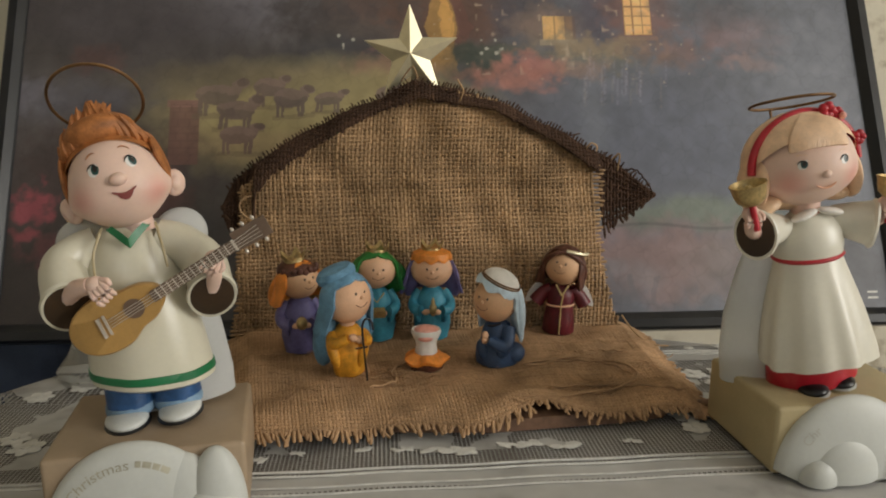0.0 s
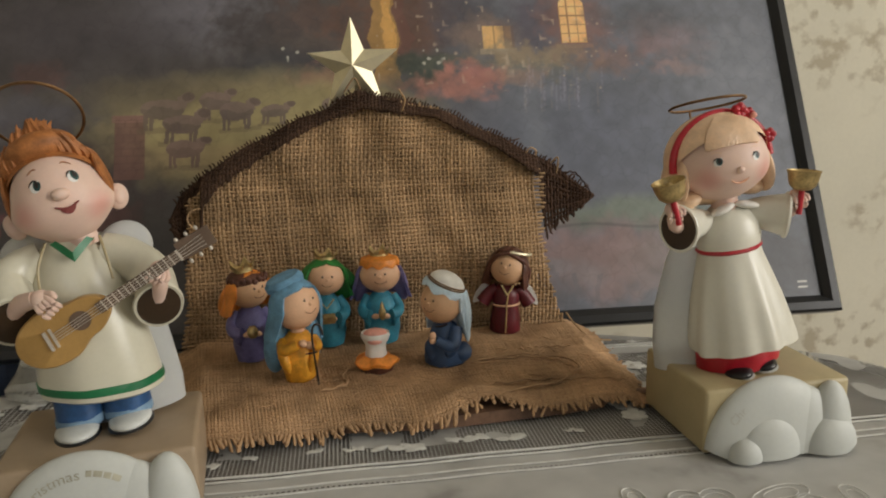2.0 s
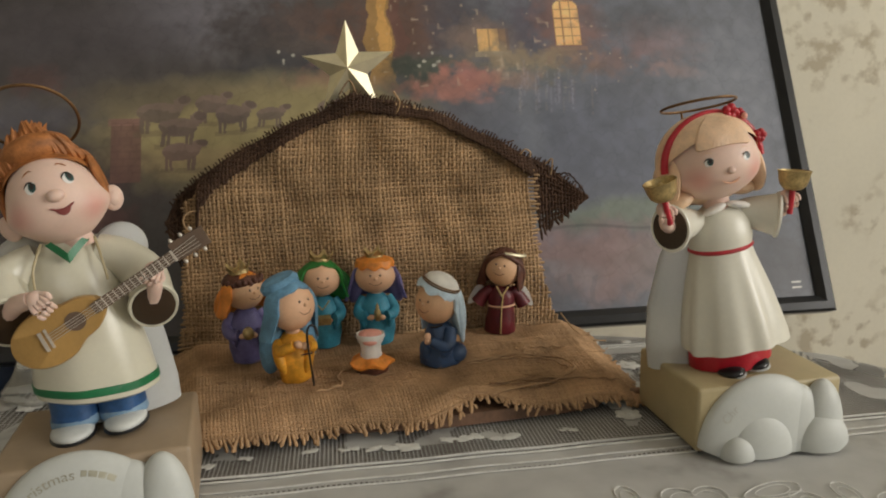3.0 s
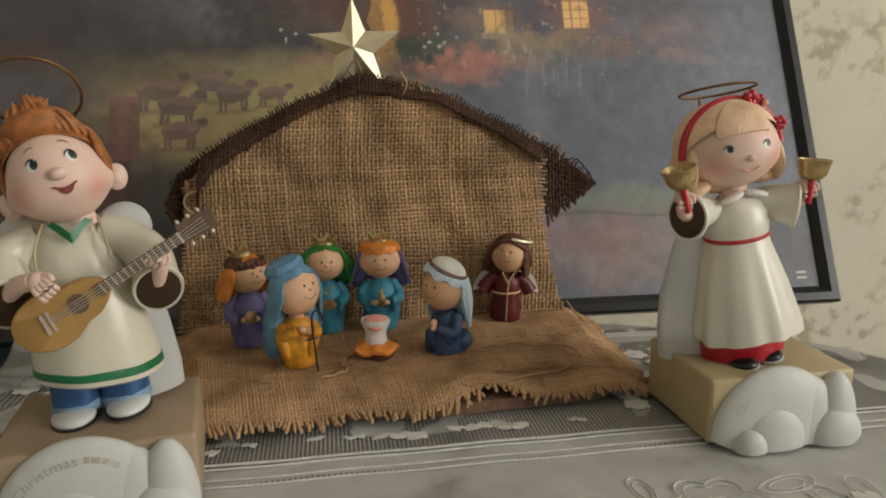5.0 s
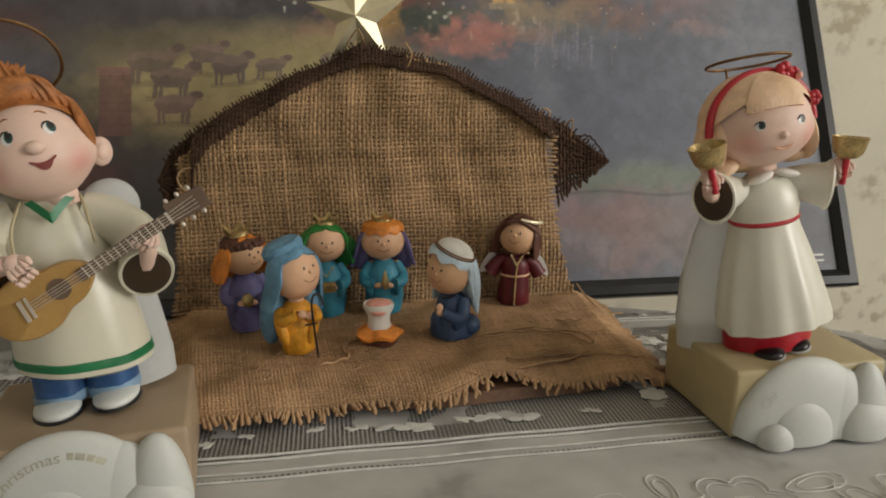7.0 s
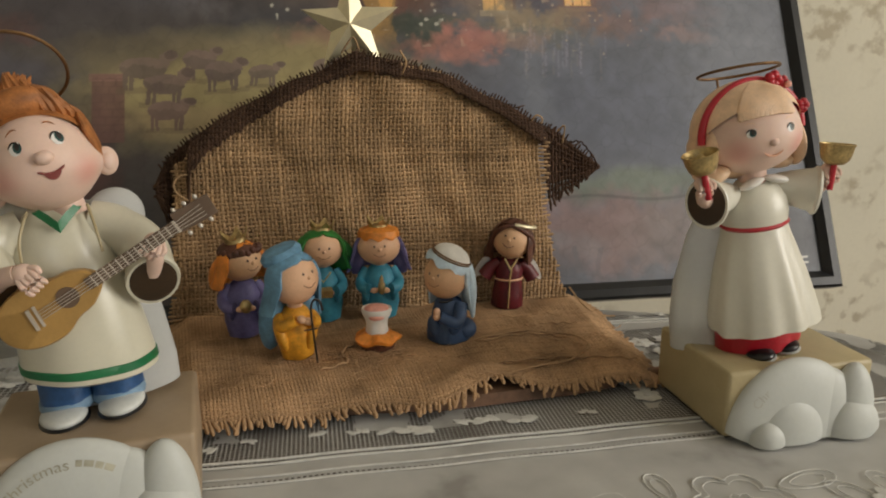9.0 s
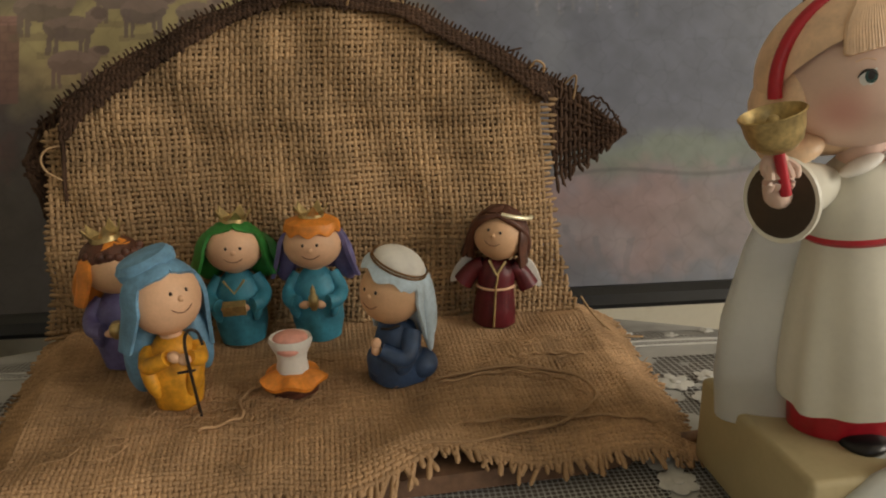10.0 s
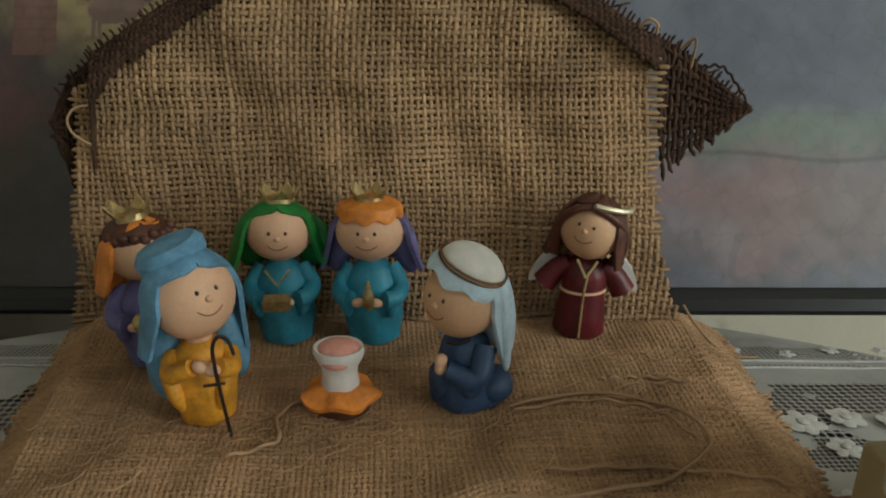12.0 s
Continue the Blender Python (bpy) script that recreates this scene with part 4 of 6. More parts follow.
    # ground cloth with a frayed front hem
    FL, FR, BR, BL = (np.array(p) for p in ((-0.109, 0.348), (0.153, 0.392), (0.146, 0.525), (-0.154, 0.497)))

    def ground(U, V):
        u, v = U / 0.27, V / 0.145
        P = FL * ((1 - u) * (1 - v))[:, None] + FR * (u * (1 - v))[:, None] + BR * (u * v)[:, None] + BL * ((1 - u) * v)[:, None]
        lift = 0.006 * np.exp(-((u - 0.63) / 0.075) ** 2) * np.clip(1 - v * 5, 0, 1.6)
        z = 0.0128 + 0.0011 * np.sin(P[:, 0] * 70 + P[:, 1] * 30) * np.sin(P[:, 1] * 85) + 0.0006 * np.sin(P[:, 0] * 160 - P[:, 1] * 110) + lift
        z = z - np.clip(0.09 - v, 0, 1) ** 1.5 * 0.16 - 0.009 * np.clip(u - 0.94, 0, 1) / 0.06 - 0.009 * np.clip(0.05 - u, 0, 1) / 0.05
        x = P[:, 0] + np.where(v < 0, 0.012 * np.sin(u * 23) * (-v) * 3, 0)
        y = P[:, 1] - 0.006 * np.exp(-((u - 0.5) / 0.06) ** 2) * np.clip(1 - v * 6, 0, 1) + 0.008 * np.exp(-((u - 0.63) / 0.06) ** 2) * np.clip(1 - v * 5, 0, 1)
        return np.stack([x, y, np.maximum(z, 0.0022)], -1)

    us, vs = np.arange(0, 0.2705, 0.0019), np.arange(0, 0.1455, 0.0019)
    th = weave(ground, us, vs, lambda u: (0.0, 0.145), lambda v: (0.0, 0.27), 0.00092, 0.00035, rng, fringe=(0.006, 0.007, 0.0085, 0.001), stray=0.0006)

    def lying(pts, r=0.0006, n=40):
        p = curve_pts([(x, y, 0) for x, y in pts], n)
        p[:, 2] = 0.0152 + 0.0006 * np.sin(np.arange(n) * 0.9)
        th.add(strand(p, r, r))

    # pulled threads and loose fibres lying about
    lying([(0.05, 0.432), (0.075, 0.444), (0.105, 0.44), (0.118, 0.42), (0.10, 0.398), (0.07, 0.387), (0.04, 0.383)], 0.0009)
    lying([(0.052, 0.43), (0.08, 0.440), (0.103, 0.435), (0.114, 0.418)], 0.0007)
    lying([(0.062, 0.398), (0.09, 0.402), (0.125, 0.401), (0.14, 0.396)], 0.0008)
    lying([(0.085, 0.455), (0.10, 0.458), (0.12, 0.457)], 0.0007)
    lying([(-0.02, 0.437), (-0.03, 0.42), (-0.026, 0.405), (-0.04, 0.395)], 0.0008)
    for k in range(240):
        near = k < 60
        x = rng.normal(-0.012, 0.024) if near else rng.uniform(-0.12, 0.135)
        y = rng.normal(0.414, 0.010) if near else rng.uniform(0.375, 0.47) + 0.09 * x
        a, L = rng.normal(0.25, 0.5), rng.uniform(0.004, 0.022)
        lying([(x, y), (x + math.cos(a) * L * 0.5, y + math.sin(a) * L * 0.5 + rng.normal() * 0.0012), (x + math.cos(a + 0.3) * L, y + math.sin(a + 0.3) * L)], rng.uniform(0.00016, 0.0003), 9)
    tagged(th.make("ground_cloth", JUTE_GROUND, st), "tan jute with a frayed fringe", kind="stuff")
    q = Solid()
    n = 20
    U2, V2 = np.meshgrid(np.linspace(0.004, 0.266, 40), np.linspace(0.010, 0.144, n), indexing="ij")
    P = ground(U2.ravel(), V2.ravel()) - (0, 0, 0.0011)
    gq = grid_quads(40, n)
    quad_mesh("ground_lining", np.concatenate([P, P - (0, 0, 0.0008)]), np.concatenate([gq, gq[:, ::-1] + len(P)]), CARD, st)
    # trailing string beside the stable
    s = Solid()
    s.tube(curve_pts([(0.128, 0.512, 0.022), (0.134, 0.505, 0.014), (0.145, 0.50, 0.005), (0.160, 0.503, 0.002)], 20), 0.0006, JUTE, seg=6)
    s.make("loose_string", st)
    # faceted star
    bm = bmesh.new()
    R, r, d = 0.0365, 0.0150, 0.0085
    rim = []
    for k in range(10):
        a = math.pi / 2 + k * math.pi / 5
        q_ = R if k % 2 == 0 else r
        rim.append(bm.verts.new((math.cos(a) * q_, 0, math.sin(a) * q_)))
    f, g = bm.verts.new((0, -d, 0)), bm.verts.new((0, d, 0))
    for k in range(10):
        bm.faces.new((rim[k], rim[(k + 1) % 10], f))
        bm.faces.new((rim[(k + 1) % 10], rim[k], g))
    bmesh.ops.recalc_face_normals(bm, faces=bm.faces)
    star = part("star", bm, GOLD, st, "pale gold faceted metal star")
    star.matrix_basis = pose(-0.0245, 0.546, 0.2055, -3, -1.5, 0) @ Matrix.Scale(0.96, 4)
    s = Solid()
    s.tube([(-0.0235, 0.552, 0.16), (-0.0235, 0.552, 0.210)], 0.0015, GOLD)
    s.make("star_pin", st)


nativity_stable()


# ---- painted figurines on the jute ----
def on_ball(c, r, az, el, out=1.0):
    a, e = radians(az), radians(el)
    return np.array(c) + np.array(r) * out * np.array([math.sin(a) * math.cos(e), -math.cos(a) * math.cos(e), math.sin(e)])


def plain_face(s, c, r, az=0.0, el=0.0, skin=None):
    """Dots, a button and a line."""
    for d in (-14, 14):
        s.ball(on_ball(c, r, az + d, el + 12, 0.985), (0.00072, 0.0006, 0.00085), INK, seg=8, rings=6)
    s.ball(on_ball(c, r, az, el + 2, 0.995), (0.0013, 0.0012, 0.0012), skin or SKIN, seg=10, rings=8)
    s.tube([on_ball(c, r, az + t, el - 11 - 9 * (1 - (t / 18) ** 2), 1.0) for t in np.linspace(-18, 18, 13)], np.array([0.0001] + [0.0002] * 11 + [0.0001]), SMILE, seg=5)


def robe(s, mat, h=0.036, r0=0.0105, r1=0.0126, flute=0.035):
    s.lathe([(r0 - 0.002, 0), (r0, 0.0008), (r1, h * 0.30), (r1 * 0.97, h * 0.55), (r1 * 0.90, h * 0.76), (r1 * 0.66, h * 0.92), (0.0055, h), (0.004, h + 0.001)], mat, oval=0.9, flute=flute, folds=5)
    s.lathe([(0.0045, h - 0.002), (0.0042, h + 0.004)], SKIN, oval=0.95)


def arms(s, mat, grip, w=0.0122, z=0.031, reach=-0.0132):
    """Bent arms with wide hanging cuffs, hands together in front."""
    hx, hz = grip
    for k in (-1, 1):
        s.tube(curve_pts([(k * w * 0.66, 0.001, z + 0.002), (k * w * 1.02, -0.003, z - 0.005), (k * w * 0.92, reach * 0.72, hz + 0.0008), (k * hx * 1.25, reach * 0.97, hz + 0.0006)], 14), np.linspace(0.0036, 0.0036, 14), mat, seg=14)
        s.ball((k * w * 0.80, reach * 0.66, hz - 0.0030), (0.0026, 0.0042, 0.0058), mat, (-14, k * 14, 0), seg=16, rings=10)
        s.ball((k * hx * 0.62, reach - 0.0016, hz + 0.0002), (0.0029, 0.0021, 0.0019), SKIN, (0, k * 10, 0), seg=12, rings=8)


def headcloth(s, mat, c, r, az=0.0, opening=62.0, brow=34.0, drop=0.020, flare=0.35, lean=0.0, side=(1.0, 1.0), wave=0.0, thick=0.09):
    """A shell of cloth or hair over a round head, open round the face and falling behind the neck."""
    c, r = np.array(c), np.array(r)
    rings, n = [], 40
    for i in range(23):
        f = i / 22
        el = 88 - 96 * min(f / 0.6, 1.0)
        fall = max(f - 0.6, 0.0) / 0.4
        t = min(max((brow + 12 - el) / 24, 0.0), 1.0)
        half = opening * (t * t * (3 - 2 * t)) + 6 * fall
        out = min(max((f - 0.28) / 0.72, 0.0), 1.0) ** 1.3
        a = np.radians(np.linspace(half, 360 - half, n) + az)
        w = np.where(np.sin(a - radians(az)) > 0, side[0], side[1])
        k = 1.09 + flare * out * w * np.abs(np.sin(a - radians(az))) ** 1.5 + 0.02 * np.sin(a * 5 + f * 4)
        ce, se = math.cos(radians(el)), math.sin(radians(el))

        def shell(q):
            x, y = r[0] * q * ce * np.sin(a), -r[1] * q * ce * np.cos(a)
            z = r[2] * q * se - drop * fall * (0.55 + 0.45 * np.clip(w, 0, 1.4)) + wave * fall * np.sin(a * 6)
            return np.stack([x + lean * fall, y + 0.0025 * fall, z], -1)

        rings.append(np.concatenate([shell(k), shell(k - thick)[::-1]]) + c)
    s.grid(np.array(rings), mat, cap=True)


def tip_head(s, first, c, turn):
    """Leans all that was added since first about the head's middle."""
    M = np.array(Euler([radians(t) for t in turn]).to_matrix())
    for i in range(first, len(s.v)):
        s.v[i] = tuple(M @ (np.array(s.v[i]) - c) + c)


def crown(s, c, r, h, tilt=(0, 0, 0)):
    b = np.linspace(0, 2 * math.pi, 60, endpoint=False)
    zig = (np.abs(((b * 5 / (2 * math.pi)) % 1) - 0.5) * 2) ** 1.6
    rings = []
    for f, rr in ((0, r), (0.3, r * 0.95), (1.0, r * 1.08)):
        z = h * (f if f < 1 else 0.28 + 0.72 * zig)
        q = rr * (1 + (0.24 * zig if f == 1 else 0))
        rings.append(np.stack([q * np.cos(b), q * np.sin(b), np.broadcast_to(z, b.shape)], -1))
    for f, rr in ((1.0, r * 0.98), (0.2, r * 0.84)):
        z = h * (f if f < 1 else 0.28 + 0.68 * zig)
        q = rr * (1 + (0.24 * zig if f == 1 else 0))
        rings.append(np.stack([q * np.cos(b), q * np.sin(b), np.broadcast_to(z, b.shape)], -1))
    M = np.array(Euler([radians(t) for t in tilt]).to_matrix())
    s.grid(np.array(rings) @ M.T + np.array(c), BRASS)
    s.lathe([(r * 0.9, 0), (r * 0.86, h * 0.2), (0.0005, h * 0.24)], BRASS, c=c)


def figurine(name, s, at, turn, label, lean=0.0):
    ob = s.make(name)
    ob.matrix_world = pose(*at, 0, lean, turn)
    return tagged(ob, label, "figurine", "nativity figurines")


GROUND = 0.0138


def king_green():
    s = Solid()
    robe(s, TEAL)
    arms(s, TEAL, (0.0062, 0.0225))
    first = len(s.v)
    c, r = (0, -0.001, 0.0490), (0.0138, 0.0130, 0.0124)
    s.ball(c, r, SKIN)
    plain_face(s, c, r, 6, 0)
    headcloth(s, GREEN, c, r, 6, 58, 46, 0.012, 0.50, 0.0008, (0.75, 1.30), 0.0, 0.13)
    s.ball((0.0120, 0.0060, 0.0432), (0.0100, 0.0042, 0.0120), GREEN, (0, -32, -16), seg=22)
    s.ball((-0.0105, 0.0060, 0.0420), (0.0078, 0.0042, 0.0122), GREEN, (0, 20, 16), seg=22)
    crown(s, (0, 0.0005, 0.0612), 0.0066, 0.0066)
    tip_head(s, first, c, (0, 3, 0))
    s.slab((0.0105, 0.0055, 0.0048), (0, -0.0172, 0.0236), BRASS, (12, 0, 4))
    s.tube([(-0.005, -0.0115, 0.0355), (0, -0.0136, 0.0295), (0.005, -0.0115, 0.0355)], 0.0006, BRASS, seg=6)
    figurine("king_figurine", s, (-0.0455, 0.482, GROUND), 8, "teal king figurine with green headcloth holding a gold casket")


def king_orange():
    s = Solid()
    robe(s, TEAL)
    arms(s, TEAL, (0.0058, 0.0225))
    c, r = (0, -0.001, 0.0490), (0.0141, 0.0130, 0.0123)
    s.ball(c, r, SKIN)
    plain_face(s, c, r, 2, 0)
    headcloth(s, PURPLE, c, (0.0135, 0.0125, 0.0115), 2, 78, 60, 0.015, 0.55, 0.0, (1.0, 1.0), 0.0, 0.16)
    for k in (-1, 1):
        s.ball((k * 0.0128, 0.0058, 0.0425), (0.0058, 0.0045, 0.0150), PURPLE, (0, -k * 16, 0), seg=22)
    b = np.linspace(0, 2 * math.pi, 60, endpoint=False)
    rings = []
    for rr, z, w in ((0.0120, 0.0560, 0.0010), (0.0137, 0.0556, 0.0011), (0.0138, 0.0572, 0.0009), (0.0126, 0.0602, 0.0003), (0.0075, 0.0624, 0), (0.002, 0.0626, 0)):
        rings.append(np.stack([rr * np.cos(b), rr * 0.95 * np.sin(b), z + w * np.sin(b * 9)], -1))
    s.grid(np.array(rings), ORANGE, cap=True)
    crown(s, (0, 0, 0.0616), 0.0064, 0.0072)
    s.lathe([(0.0012, 0.021), (0.0024, 0.0235), (0.0023, 0.0275), (0.0012, 0.0295), (0.0014, 0.0305), (0.0003, 0.0335)], BRASS, c=(0.001, -0.0172, 0), seg=14)
    figurine("king_figurine", s, (-0.0080, 0.485, GROUND), 2, "teal king figurine with orange cap holding a golden censer")


def king_purple():
    s = Solid()
    robe(s, PURPLE)
    arms(s, PURPLE, (0.0052, 0.0215))
    first = len(s.v)
    c, r = (0, -0.001, 0.0480), (0.0130, 0.0125, 0.0122)
    s.ball(c, r, SKIN_DARK)
    plain_face(s, c, r, 30, 0, SKIN_DARK)
    headcloth(s, ORANGE, c, r, 30, 66, 52, 0.012, 0.50, -0.0016, (1.4, 0.8), 0.0, 0.16)
    s.ball((-0.0125, 0.0030, 0.0415), (0.0070, 0.0062, 0.0120), ORANGE, (0, 24, 0), seg=22)
    s.ball((-0.0005, 0.000, 0.0540), (0.0128, 0.0122, 0.0076), BROWN, (6, 4, 0), (0.5, 1.0))
    for k in range(11):
        a = radians(-66 + k * 17.5)
        s.ball((math.sin(a) * 0.0118, -math.cos(a) * 0.0110, 0.0550 + 0.0008 * math.sin(k * 2.3)), (0.0022, 0.0019, 0.0022), BROWN, seg=10, rings=6)
    crown(s, (-0.0012, 0, 0.0605), 0.0066, 0.0078, (0, -6, 0))
    tip_head(s, first, c, (0, -4, 0))
    s.lathe([(0.002, 0.020), (0.0036, 0.0225), (0.0034, 0.0255), (0.0018, 0.0275)], BRASS, c=(0, -0.0168, 0), seg=14)
    figurine("king_figurine", s, (-0.0925, 0.458, GROUND), 16, "purple king figurine with orange headcloth and gold crown")


def shepherd():
    s = Solid()
    s.lathe([(0.0082, 0), (0.0090, 0.0008), (0.0106, 0.009), (0.0108, 0.016), (0.0092, 0.024), (0.0062, 0.0285), (0.004, 0.0295)], MUSTARD, oval=0.9, flute=0.05, folds=5)
    for k, w in ((-1, 0.0040), (1, 0.0036)):
        s.ball((k * 0.0084, -0.0035, 0.0150), (w, 0.0070, 0.0105), MUSTARD, (-8, k * 14, 0), seg=18)
    s.lathe([(0.0046, 0.026), (0.0043, 0.034)], SKIN)
    first = len(s.v)
    c, r = (0.0000, -0.0022, 0.0450), (0.0142, 0.0138, 0.0142)
    s.ball(c, r, SKIN)
    plain_face(s, c, r, 38, 8)
    headcloth(s, BLUE, c, r, 38, 66, 42, 0.019, 0.26, -0.0040, (1.25, 0.55), 0.0006, 0.12)
    # rolled cap leaning to one side
    s.lathe([(0.0085, -0.0030), (0.0116, -0.0010), (0.0120, 0.0022), (0.0100, 0.0046), (0.0030, 0.0052)], BLUE, c=(-0.0050, 0.0010, 0.0570), turn=(6, -17, 0), oval=0.86, seg=32)
    tip_head(s, first, c, (0, -2, 0))
    s.ball((-0.0130, 0.0062, 0.0205), (0.0078, 0.0078, 0.0185), BLUE, (8, 8, 0), seg=24)
    s.ball((0.0085, 0.0088, 0.0240), (0.0056, 0.0052, 0.0150), BLUE, (6, -8, 0), seg=22)
    for x, z in ((0.0030, 0.0250), (0.0066, 0.0238)):
        s.ball((x, -0.0130, z), (0.0029, 0.0024, 0.0022), SKIN, (0, 20, 0), seg=12, rings=8)
    s.tube(curve_pts([(0.0090, 0.001, 0.0225), (0.0112, -0.006, 0.0210), (0.0085, -0.0115, 0.0238)], 10), np.linspace(0.0038, 0.0028, 10), MUSTARD, seg=12)
    s.tube(curve_pts([(-0.0085, -0.001, 0.0225), (-0.0082, -0.009, 0.0205), (0.0000, -0.0125, 0.0245)], 10), np.linspace(0.0040, 0.0028, 10), MUSTARD, seg=12)
    s.tube(curve_pts([(0.0105, -0.0142, 0.0004), (0.0090, -0.0155, 0.018), (0.0082, -0.0160, 0.031), (0.0100, -0.0160, 0.0362), (0.0132, -0.0155, 0.0352), (0.0146, -0.0152, 0.0300)], 30), 0.00065, INK, seg=8)
    s.tube([(0.004, -0.0155, 0.0196), (0.0110, -0.0158, 0.0204)], 0.0005, INK, seg=6)
    s.v = [(x, y, z * 1.06) for x, y, z in s.v]
    figurine("shepherd_figurine", s, (-0.0555, 0.4200, GROUND), 10, "shepherd figurine in mustard robe and blue hood with crook")


def kneeling():
    s = Solid()
    s.lathe([(0.0112, 0), (0.0124, 0.001), (0.0128, 0.006), (0.0106, 0.013), (0.0094, 0.020), (0.0078, 0.026), (0.0045, 0.0285)], NAVY, oval=0.85, flute=0.07, folds=4, phase=0.6)
    s.ball((0.0098, 0.001, 0.0068), (0.0078, 0.0088, 0.0066), NAVY, (0, 8, 0), seg=18)
    s.ball((-0.0082, -0.003, 0.0095), (0.0048, 0.0060, 0.0075), NAVY, (0, -12, 0), seg=18)
    s.tube(curve_pts([(0.0070, -0.004, 0.0240), (0.0045, -0.0115, 0.0150), (-0.0058, -0.0115, 0.0185)], 12), np.linspace(0.0044, 0.0034, 12), NAVY, seg=12)
    s.ball((0.0035, -0.0098, 0.0125), (0.0042, 0.0036, 0.0060), NAVY, (-8, 20, 0), seg=16)
    for z in (0.0190, 0.0218):
        s.ball((-0.0078, -0.0112, z), (0.0021, 0.0026, 0.0026), SKIN, (20, 0, -30), seg=12, rings=8)
    s.lathe([(0.0044, 0.026), (0.0044, 0.033)], SKIN)
    s.tube([(-0.006, -0.006, 0.0262), (-0.002, -0.0078, 0.0268), (0.002, -0.0068, 0.0280)], 0.0006, INK, seg=6)
    first = len(s.v)
    c, r = (-0.0016, -0.0015, 0.0412), (0.0134, 0.0128, 0.0138)
    s.ball(c, r, SKIN_DARK)
    plain_face(s, c, r, -39, 2, SKIN_DARK)
    headcloth(s, PALE, c, r, -39, 92, 52, 0.018, 0.12, 0.0028, (0.8, 1.1), 0.0010, 0.12)
    # white crown of the cloth, brim and double cord
    s.ball((0.0010, 0.0008, 0.0522), (0.0120, 0.0118, 0.0080), CHALK, (4, 20, 0), (0.45, 1.0))
    b = np.linspace(0, 2 * math.pi, 60, endpoint=False)
    M = np.array(Euler((radians(4), radians(20), 0)).to_matrix())
    rings = [np.stack([rr * np.cos(b), rr * 0.97 * np.sin(b), z + w * np.sin(b * 7)], -1) for rr, z, w in ((0.0116, 0.0012, 0), (0.0138, -0.0010, 0.0008), (0.0146, -0.0034, 0.0014), (0.0130, -0.0018, 0.0009))]
    s.grid(np.array(rings) @ M.T + np.array((0.0008, 0.0004, 0.0518)), PALE)
    for z in (0.0006, 0.0020):
        P = np.stack([0.0124 * np.cos(b), 0.0122 * np.sin(b), z + 0 * b], -1) @ M.T + np.array((0.0010, 0.0008, 0.0524))
        s.tube(np.concatenate([P, P[:1]]), 0.00045, WIRE, seg=6)
    for x, y, z, rx, ry, rz, tl in ((0.0130, 0.003, 0.0350, 0.0050, 0.0088, 0.0172, -9), (0.0142, -0.0035, 0.0310, 0.0026, 0.0034, 0.0155, -9), (0.0100, 0.0085, 0.0350, 0.0062, 0.0046, 0.0160, -6)):
        s.ball((x, y, z), (rx, ry, rz), CHALK if y > 0.005 else PALE, (0, tl, 0), seg=20)
    tip_head(s, first, c, (0, 4, 0))
    figurine("kneeling_figurine", s, (0.0345, 0.4385, GROUND), 0, "kneeling navy figurine with white and pale blue headcloth")


